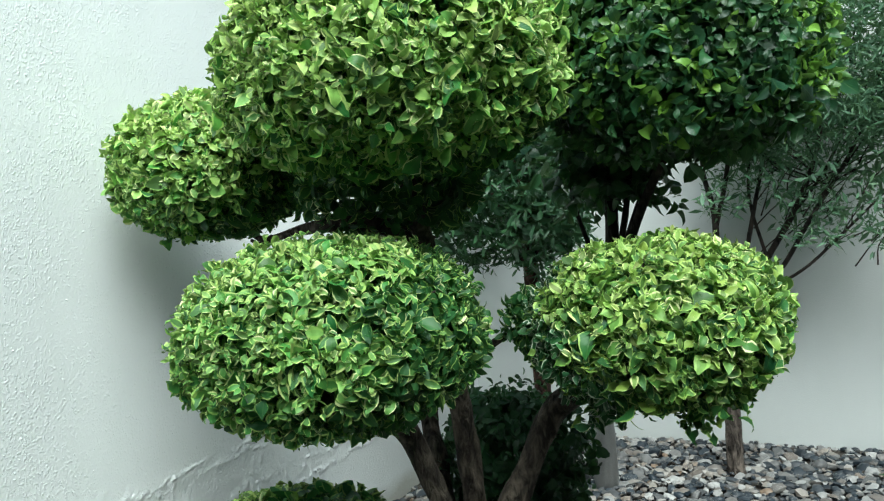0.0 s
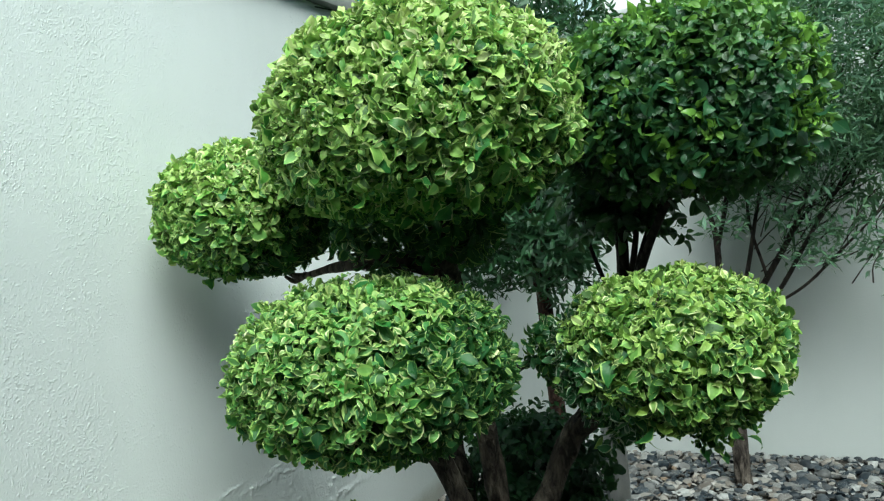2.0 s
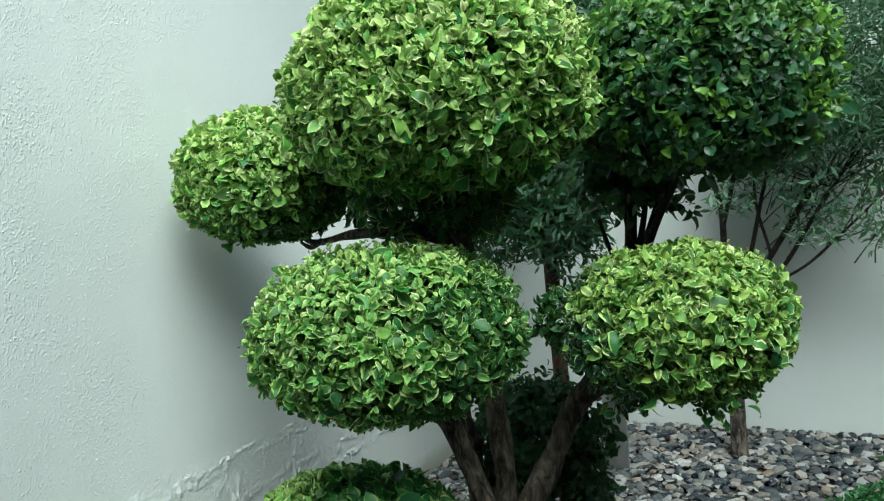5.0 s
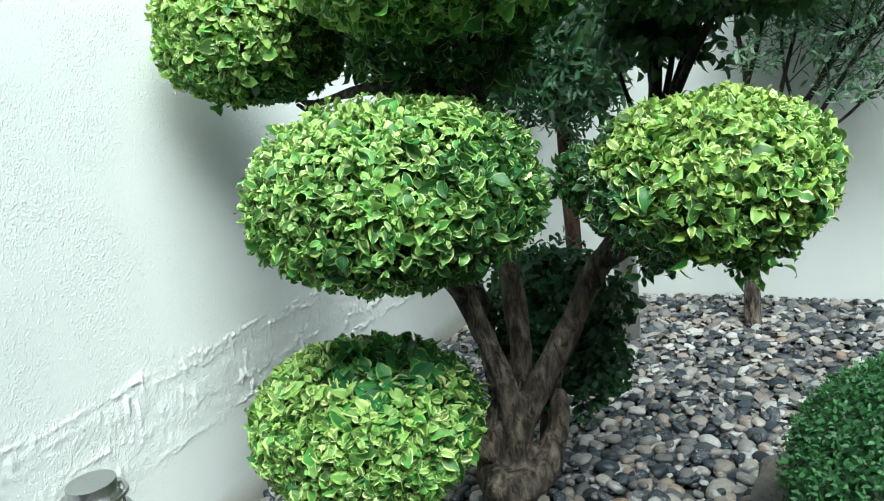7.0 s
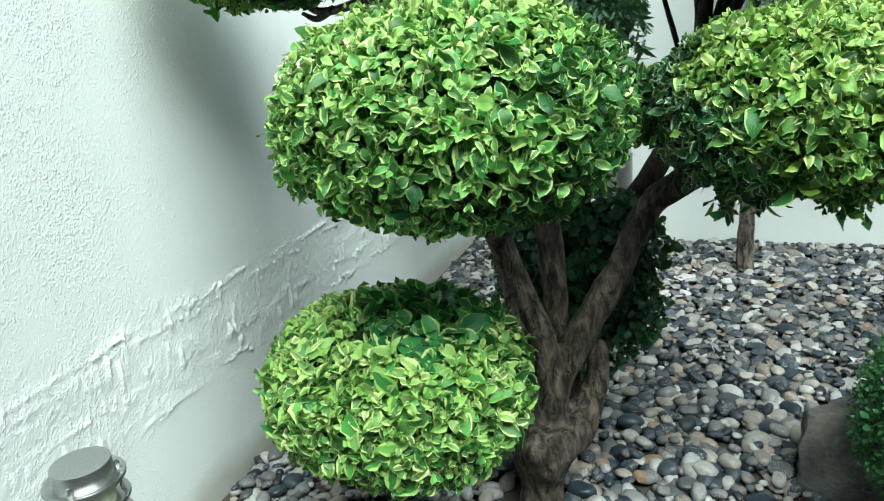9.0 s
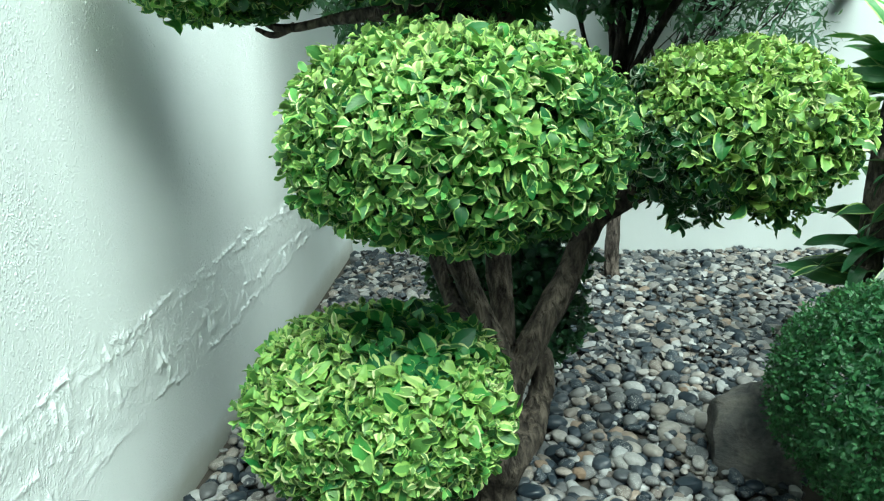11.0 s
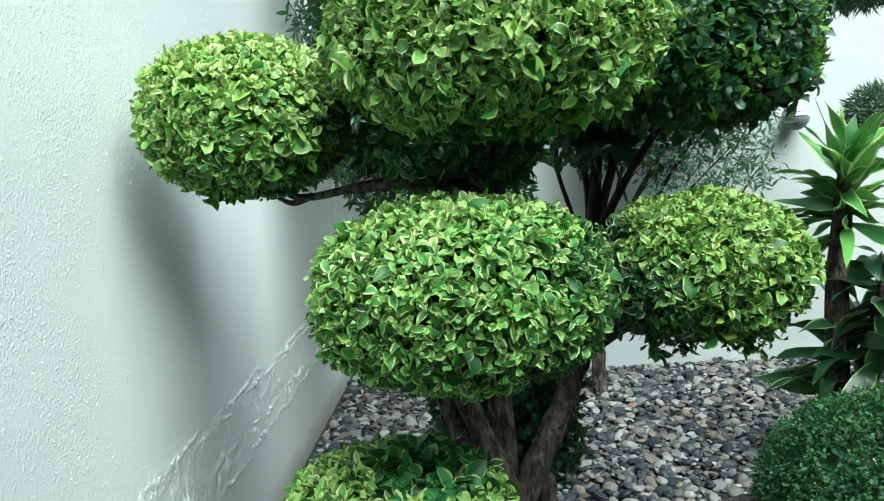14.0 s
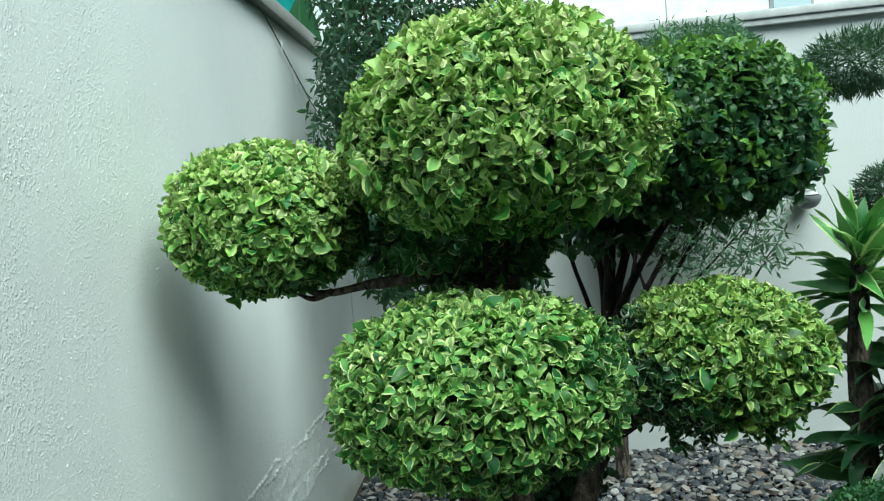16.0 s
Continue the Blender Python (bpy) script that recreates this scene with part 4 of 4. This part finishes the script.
part("side_stem", limb_bm([(0.02, 0.0, 0.25, 0.03), (0.07, -0.05, 0.45, 0.024), (0.11, -0.09, 0.72, 0.02), (0.12, -0.10, 0.92, 0.014)], 6, 10, 0.08), M_BARK_GREY, drac)


def strap_leaf(at, heading, rise, length, width, arch, material=M_DRAC):
    """One long arching leaf."""
    n = 1
    s, uv, faces = leaf_shapes("long", n, np.array([length]), np.array([width / length]), np.array([0.22]), np.array([0.0]), np.array([0.45]), rng)
    pts = s[0].copy()
    v = pts[:, 1] / length
    ang = rise - arch * v ** 1.3
    # walk along the arch
    order = np.unique(v)
    y, z, place = 0.0, 0.0, {}
    last = 0.0
    for q in order:
        th = rise - arch * ((q + last) / 2) ** 1.3
        y, z = y + math.cos(th) * (q - last) * length, z + math.sin(th) * (q - last) * length
        place[round(float(q), 5)] = (y, z)
        last = q
    for i in range(len(pts)):
        py, pz = place[round(float(v[i]), 5)]
        lift = pts[i, 2]
        pts[i, 1], pts[i, 2] = py - lift * math.sin(ang[i]), pz + lift * math.cos(ang[i])
    me = leaves_mesh("leaf", pts[None], uv, faces, np.zeros(1))
    ob = mesh_part("leaf", me, material, drac)
    ob.matrix_basis = pose(*at, 0, 0, math.degrees(heading)) @ pose(0, 0, 0, 0, rng.normal(0, 26), 0)
    return ob


for i in range(58):
    h = i * 2.4 + rng.normal(0, 0.5)
    u = i / 57
    strap_leaf((0.02 + rng.normal(0, 0.008), rng.normal(0, 0.008), 1.02 + 0.24 * u), h, -0.25 + 1.6 * u + rng.normal(0, 0.22), rng.uniform(0.20, 0.36) * (1.1 - 0.35 * u), rng.uniform(0.045, 0.072), rng.uniform(-0.2, 1.0))
# two long upright leaves that stand above the rest
strap_leaf((0.01, 0.0, 1.18), 1.75, 1.15, 0.40, 0.060, 0.15)
strap_leaf((0.03, 0.0, 1.20), -0.6, 1.30, 0.34, 0.030, 0.5)
for i in range(38):
    h = i * 2.4 + rng.normal(0, 0.2)
    strap_leaf((0.11 + rng.normal(0, 0.012), -0.09 + rng.normal(0, 0.012), 0.50 + 0.42 * i / 37), h, -0.7 + 1.3 * i / 37 + rng.normal(0, 0.3), rng.uniform(0.20, 0.36), rng.uniform(0.05, 0.085), rng.uniform(0.5, 1.6), M_DRAC_LOW)
for i in range(34):
    h = i * 2.4 + rng.normal(0, 0.2)
    u = i / 33
    strap_leaf((0.08 * u + rng.normal(0, 0.01), -0.03 * u, 0.30 + 0.36 * u), h, 0.1 + 0.9 * u + rng.normal(0, 0.25), rng.uniform(0.24, 0.42), rng.uniform(0.055, 0.09), rng.uniform(0.5, 1.6), M_DRAC_LOW)


# ---- podocarp with clipped pads ----
rng = np.random.default_rng(29)
podo = thing("podocarp_tree", "cloud-pruned conifer with dark needle-leaved pads near the white wall", "tree", (2.95, 3.0, 0.0))
part("trunk", limb_bm([(0, 0, -0.08, 0.05), (0.02, 0, 0.8, 0.042), (-0.02, 0, 1.5, 0.035), (0.0, 0, 2.1, 0.02)], 8, 12, 0.1), M_BARK_DARK, podo)
for bx, bz in ((-0.33, 1.98), (-0.12, 1.38)):
    part("branch", limb_bm([(0, 0, bz - 0.22, 0.022), (bx * 0.5, -0.03, bz - 0.12, 0.018), (bx, -0.05, bz - 0.02, 0.01)], 6, 9, 0.1), M_BARK_DARK, podo)
    c = (bx, -0.06, bz)
    sets = []
    for inset, n in ((0.03, 330), (0.07, 200)):
        ti, oi = head_points(n, c, (0.26, 0.24, 0.17), 0.15, 2.2, rng, inset, 0.08)
        sets.append(shoots(ti, unit(oi + rng.normal(0, 0.3, oi.shape)), 9, (0.045, 0.07), (10, 65), 0.004, rng, 0.1, 0.0))
    crown("needle_pad", podo, both(*sets), "needle", M_PINE, rng, (0.08, 0.12), (0.0, 0.3), (0.0, 0.4), 0.0, label="pad of dark narrow leaves")


# ---- low ground plant ----
rng = np.random.default_rng(31)
sprout = thing("ground_plant", "small dark-leaved seedling with tiny pink flowers among the pebbles", "plant", (0.33, 1.02, 0.02))
ti = np.stack([rng.normal(0, 0.05, 22), rng.normal(0, 0.04, 22), rng.uniform(0.02, 0.06, 22)], 1)
part("stems", twigs_bm(ti * (0.2, 0.2, 0), ti, 0.0025, rng), M_BARK_DARK, sprout)
crown("foliage", sprout, shoots(ti, unit(rng.normal(0, 0.4, ti.shape) + np.array([0, 0, 1])), 4, (0.015, 0.03), (40, 85), 0.004, rng, 0.1, 0.0), "round", M_LANCE, rng, (0.6, 0.8))


# ---- rock ----
def rock_bm(r, seed, planes):
    """A boulder cut by flat breaks."""
    cut = random.Random(seed)
    faces = [(Vector((cut.gauss(0, 1), cut.gauss(0, 1), cut.gauss(0.2, 0.8))).normalized(), cut.uniform(0.72, 0.95)) for _ in range(planes)]
    bm = bmesh.new()
    bmesh.ops.create_icosphere(bm, subdivisions=5, radius=1)
    for v in bm.verts:
        d = v.co.copy()
        k1 = min([1.0] + [h / max(d.dot(n), 0.05) for n, h in faces])
        k1 += 0.05 * noise.fractal(d * 3 + Vector((seed, 0, 0)), 1, 2, 4) + 0.02 * noise.fractal(d * 12 + Vector((seed, 3, 0)), 1, 2, 3)
        v.co = Vector((d.x * r[0], d.y * r[1], d.z * r[2])) * k1
    return bm


rock = thing("boulder", "dark weathered boulder half hidden by the boxwood ball", "rock", (1.735, 1.67, 0.02))
part("stone", rock_bm((0.20, 0.17, 0.21), 5, 15), M_ROCK, rock)


# ---- bollard lights ----
def bollard(place, height, label):
    ob = thing("bollard_light", label, "lamp", place, "bollard lights in the bed")
    h = height
    part("post", lathe_bm([(0.056, -0.06), (0.056, h - 0.235)], (0, 0, 0)), M_STEEL, ob, "round brushed steel post")
    part("diffuser", lathe_bm([(0.050, h - 0.233), (0.050, h - 0.044)], (0, 0, 0)), M_GLASS, ob, "cream translucent lamp tube")
    for i in range(4):
        z = h - 0.042 - 0.048 * i
        rim = [(0.051, z - 0.006), (0.070, z - 0.002), (0.0745, z - 0.001), (0.0765, z + 0.002), (0.0770, z + 0.006),
               (0.0755, z + 0.009), (0.0725, z + 0.0095), (0.068, z + 0.007), (0.051, z + 0.001)]
        part("louvre", lathe_bm(rim, (0, 0, 0), 48), M_STEEL, ob, "dished steel ring with a rolled rim")
    part("cap", lathe_bm([(0.056, h - 0.043), (0.056, h - 0.002), (0.0555, h - 0.0005), (0.054, h)], (0, 0, 0), 48), M_STEEL, ob, "flat brushed steel cap")
    for i in range(3):
        t = 2.094 * i - 1.2
        px, py = 0.0605 * math.cos(t), 0.0605 * math.sin(t)
        part("rod", lathe_bm([(0.003, h - 0.235), (0.003, h - 0.020)], (px, py, 0), 8), M_GREY, ob)
        part("nut", lathe_bm([(0.006, h - 0.038), (0.006, h - 0.028), (0.003, h - 0.018)], (px, py, 0), 6), M_STEEL, ob)
    return ob


bollard((0.20, 0.62, -0.008), 0.52, "brushed steel louvred bollard light beside the white wall")
bollard((0.925, 3.03, 0.0), 0.85, "taller steel louvred bollard light behind the cloud tree")

# ---- wall lamp ----
lamp = thing("wall_lamp", "grey dome wall lamp on the white back wall", "lamp", (2.655, BACK_Y, 1.375))
part("back_plate", lathe_bm([(0.045, 0.0), (0.045, 0.012)], (0, 0, 0), 24), M_GREY, lamp).matrix_basis = pose(0, 0, 0.03, 90)
part("arm", box_bm(-0.012, -0.07, 0.02, 0.012, -0.01, 0.04, 0.003), M_GREY, lamp)
bm = lathe_bm([(0.010, -0.060), (0.034, -0.054), (0.054, -0.038), (0.066, -0.016), (0.071, 0.006), (0.070, 0.012)], (0, -0.075, 0.0), 32)
part("bowl", bm, M_GREY, lamp, "dark grey bowl")
part("rim", lathe_bm([(0.060, 0.0125), (0.060, 0.018), (0.052, 0.019)], (0, -0.075, 0), 32), M_BLACK, lamp, "dark rim")
part("lens", lathe_bm([(0.052, 0.0195), (0.047, 0.040), (0.041, 0.062), (0.030, 0.066)], (0, -0.075, 0), 32), M_WHITE, lamp, "white frosted glass")
part("guard_ring", lathe_bm([(0.0475, 0.040), (0.0495, 0.042), (0.0465, 0.044)], (0, -0.075, 0), 32), M_GREY, lamp)


# ---- string of star lights along the walls ----
def star_bm(at, r, facing):
    bm = bmesh.new()
    f = Vector(facing)
    side = f.cross(Vector((0, 0, 1))).normalized()
    up = side.cross(f)
    pts = [bm.verts.new(Vector(at) + (side * math.cos(a) + up * math.sin(a)) * (r if i % 2 == 0 else r * 0.38)) for i, a in enumerate([0.3 + 0.6283 * i for i in range(10)])]
    front, back = bm.verts.new(Vector(at) + f * 0.006), bm.verts.new(Vector(at) - f * 0.004)
    for i in range(10):
        bm.faces.new((pts[i], pts[(i + 1) % 10], front))
        bm.faces.new((pts[(i + 1) % 10], pts[i], back))
    return bm


cable = thing("light_string", "thin dark cable with small white star lights along the wall", "string lights")
part("cable", limb_bm([(0.012, 2.30, 2.40, 0.003), (0.012, 2.45, 2.412, 0.003), (0.010, 2.55, 2.40, 0.003), (0.010, 2.72, 2.332, 0.003), (0.010, 2.86, 2.27, 0.003), (0.010, 3.03, 2.20, 0.003), (0.010, 3.20, 2.13, 0.003), (0.012, 3.40, 2.07, 0.003)], 6, 6, 0.0), M_BLACK, cable)
for y, z in ((2.74, 2.315), (2.92, 2.165), (3.13, 2.105)):
    part("star_light", star_bm((0.018, y, z), 0.030, (1, 0, 0)), M_WHITE, cable, "white plastic star")
for y, z, top in ((2.92, 2.165, 2.245), (3.13, 2.105, 2.16)):
    part("lead", limb_bm([(0.010, y - 0.01, top, 0.002), (0.014, y, (z + top) / 2, 0.002), (0.014, y, z, 0.0015)], 3, 5, 0), M_WHITE, cable)
hook = thing("wall_cable", "thin wire hooked over the back wall coping", "cable")
part("wire", limb_bm([(2.31, BACK_Y - 0.030, 2.26, 0.0025), (2.34, BACK_Y - 0.065, 2.33, 0.0025), (2.368, BACK_Y - 0.070, 2.36, 0.0025), (2.40, BACK_Y - 0.068, 2.33, 0.0025), (2.52, BACK_Y - 0.015, 2.215, 0.0025), (2.63, BACK_Y - 0.010, 2.155, 0.0025), (2.75, BACK_Y - 0.010, 2.10, 0.0025), (2.95, BACK_Y - 0.012, 2.05, 0.0025)], 6, 6, 0), M_GREY, hook)
part("stub", limb_bm([(2.52, BACK_Y - 0.015, 2.215, 0.002), (2.50, BACK_Y - 0.012, 2.18, 0.002)], 3, 5, 0), M_GREY, hook)

# ---- beyond the walls ----
house = thing("house", "white painted house with pale windows beyond the garden wall", "house", (4.0, 7.2, 0.0))
part("wall", box_bm(-9.0, 0.0, -0.03, 9.0, 0.3, 7.0), M_HOUSE, house)
part("eave", box_bm(-9.0, -0.5, 7.0, 9.0, 0.5, 7.15, 0.02), M_HOUSE, house)
for x in (-4.2, -0.14, 4.2):
    w = part("window", box_bm(x - 0.035, -0.012, 2.4, x + 0.395, 0.05, 4.6, 0.006), M_LENS, house, "pale grey window frame")
    part("pane", box_bm(x, -0.018, 2.45, x + 0.36, -0.010, 4.55), M_PANE, w)
for x in (-3.0, -1.2, 1.9):
    part("joint", box_bm(x, -0.004, 0.0, x + 0.012, 0.002, 7.0), M_LENS, house, "narrow joint in the painted wall")
sheet = thing("teal_screen", "teal painted ribbed sheet screen beyond the side wall", "screen", (-1.75, 6.2, 0.0))
bm = bmesh.new()
cols = [(bm.verts.new((-1.0 + 0.05 * i, 0.018 * (i % 2), -0.03)), bm.verts.new((-1.0 + 0.05 * i, 0.018 * (i % 2), 5.2))) for i in range(43)]
for a, b in zip(cols, cols[1:]):
    bm.faces.new((a[0], b[0], b[1], a[1]))
bmesh.ops.solidify(bm, geom=bm.faces[:], thickness=0.004)
part("sheet", bm, M_TEAL, sheet)
banana = thing("banana_plant", "broad ribbed banana leaves rising behind the side wall", "plant", (-0.42, 4.5, 0.0))
part("stem", limb_bm([(0, 0, -0.05, 0.07), (0.02, 0, 1.2, 0.06), (0.06, 0.02, 2.3, 0.045)], 6, 12, 0.05), M_DARK, banana)
for h, rise, ln, wide in ((0.1, 1.45, 1.1, 0.34), (1.3, 1.25, 0.9, 0.26), (2.6, 1.2, 0.9, 0.28), (-1.6, 1.3, 0.9, 0.30)):
    lf = strap_leaf((0, 0, 0), h, rise, ln, wide, 0.5, M_BOX)
    lf.parent = banana
    lf.matrix_basis = pose(0.06, 0.02, 2.2, 0, 0, math.degrees(h))


# ---- pebbles ----
rng = np.random.default_rng(37)


def pebble_shape(sub, seed):
    bm = bmesh.new()
    bmesh.ops.create_icosphere(bm, subdivisions=sub, radius=1)
    for v in bm.verts:
        d = v.co.copy()
        k1 = 1 + 0.22 * noise.noise(d * 1.1 + Vector((seed * 5.3, 0, 0))) + 0.06 * noise.noise(d * 2.8 + Vector((0, seed * 3.1, 0)))
        sq = (abs(d.x) ** 2.5 + abs(d.y) ** 2.5 + abs(d.z) ** 2.5) ** (-1 / 2.5)
        v.co = d * k1 * sq
    return bm


fine, rough_shapes, far_shapes = [], [], []
for i in range(10):
    for sub, store in ((3, fine), (2, rough_shapes), (1, far_shapes)):
        bm = pebble_shape(sub, i)
        me = bpy.data.meshes.new("pebble")
        bm.to_mesh(me)
        bm.free()
        me.materials.append(M_STONE)
        me.polygons.foreach_set("use_smooth", [True] * len(me.polygons))
        store.append(me)

spots = []
step = 0.035
for layer in range(2):
    y = 0.75
    row = 0
    while y < BACK_Y - 0.03:
        x = 0.03 + (row % 2) * step / 2
        while x < 3.6:
            if layer == 0 or (y < 2.6 and rng.uniform() < 0.34):
                ln = min(0.042, max(0.012, rng.gamma(8, 0.0029)))
                px, py = x + rng.normal(0, 0.010), y + rng.normal(0, 0.010)
                if not (px > 1.05 + 0.78 * py or math.hypot((px - 2.2) / 0.45, (py - 1.36) / 0.42) < 1 or px < 0.025 or py > BACK_Y - 0.025 or math.hypot(px - 0.885, py - 1.40) < 0.10):
                    heap = 0.014 * noise.noise(Vector((px * 1.7, py * 1.7, 4)))
                    spots.append((px, py, heap - 0.012 + layer * 0.018 + rng.normal(0, 0.005), ln, ln * rng.uniform(0.62, 0.9), ln * rng.uniform(0.38, 0.62),
                                  rng.uniform(0, 6.28), rng.normal(0, 0.2), rng.normal(0, 0.2), int(rng.integers(10))))
            x += step
        y += step * 0.86
        row += 1


def spot_matrix(s):
    return Matrix.LocRotScale(s[:3], Euler((s[7], s[8], s[6])), Vector(s[3:6]))


near = [s for s in spots if 0.95 < s[0] < 1.65 and 1.15 < s[1] < 2.3 and s[2] > 0.002]
near = near[:300]
chosen = {id(s) for s in near}
for s in near:
    p = new("pebble", fine[s[9]])
    p.parent = ground
    p.matrix_basis = spot_matrix(s)
verts, faces, base = [], [], 0
protos = [[(np.array([v.co for v in me.vertices]), np.array([p.vertices[:] for p in me.polygons])) for me in store] for store in (far_shapes, rough_shapes, fine)]
for s in spots:
    if id(s) in chosen:
        continue
    pv, pf = protos[2 if 0.2 < s[0] < 0.7 and 0.8 < s[1] < 1.15 else 0 if s[1] > 2.25 else 1][s[9]]
    m = np.array(spot_matrix(s))
    verts.append(pv @ m[:3, :3].T + m[:3, 3])
    faces.append(pf + base)
    base += len(pv)
verts, faces = np.concatenate(verts), np.concatenate(faces)
me = bpy.data.meshes.new("pebble_bed")
me.vertices.add(len(verts))
me.vertices.foreach_set("co", verts.ravel().astype(np.float32))
me.loops.add(faces.size)
me.loops.foreach_set("vertex_index", faces.ravel().astype(np.int32))
me.polygons.add(len(faces))
me.polygons.foreach_set("loop_start", (np.arange(len(faces)) * 3).astype(np.int32))
me.update(calc_edges=True)
bed = mesh_part("pebble_bed", me, M_STONE, ground, "tumbled river pebbles in mixed greys and tans")
tagged(bed, kind="stuff")
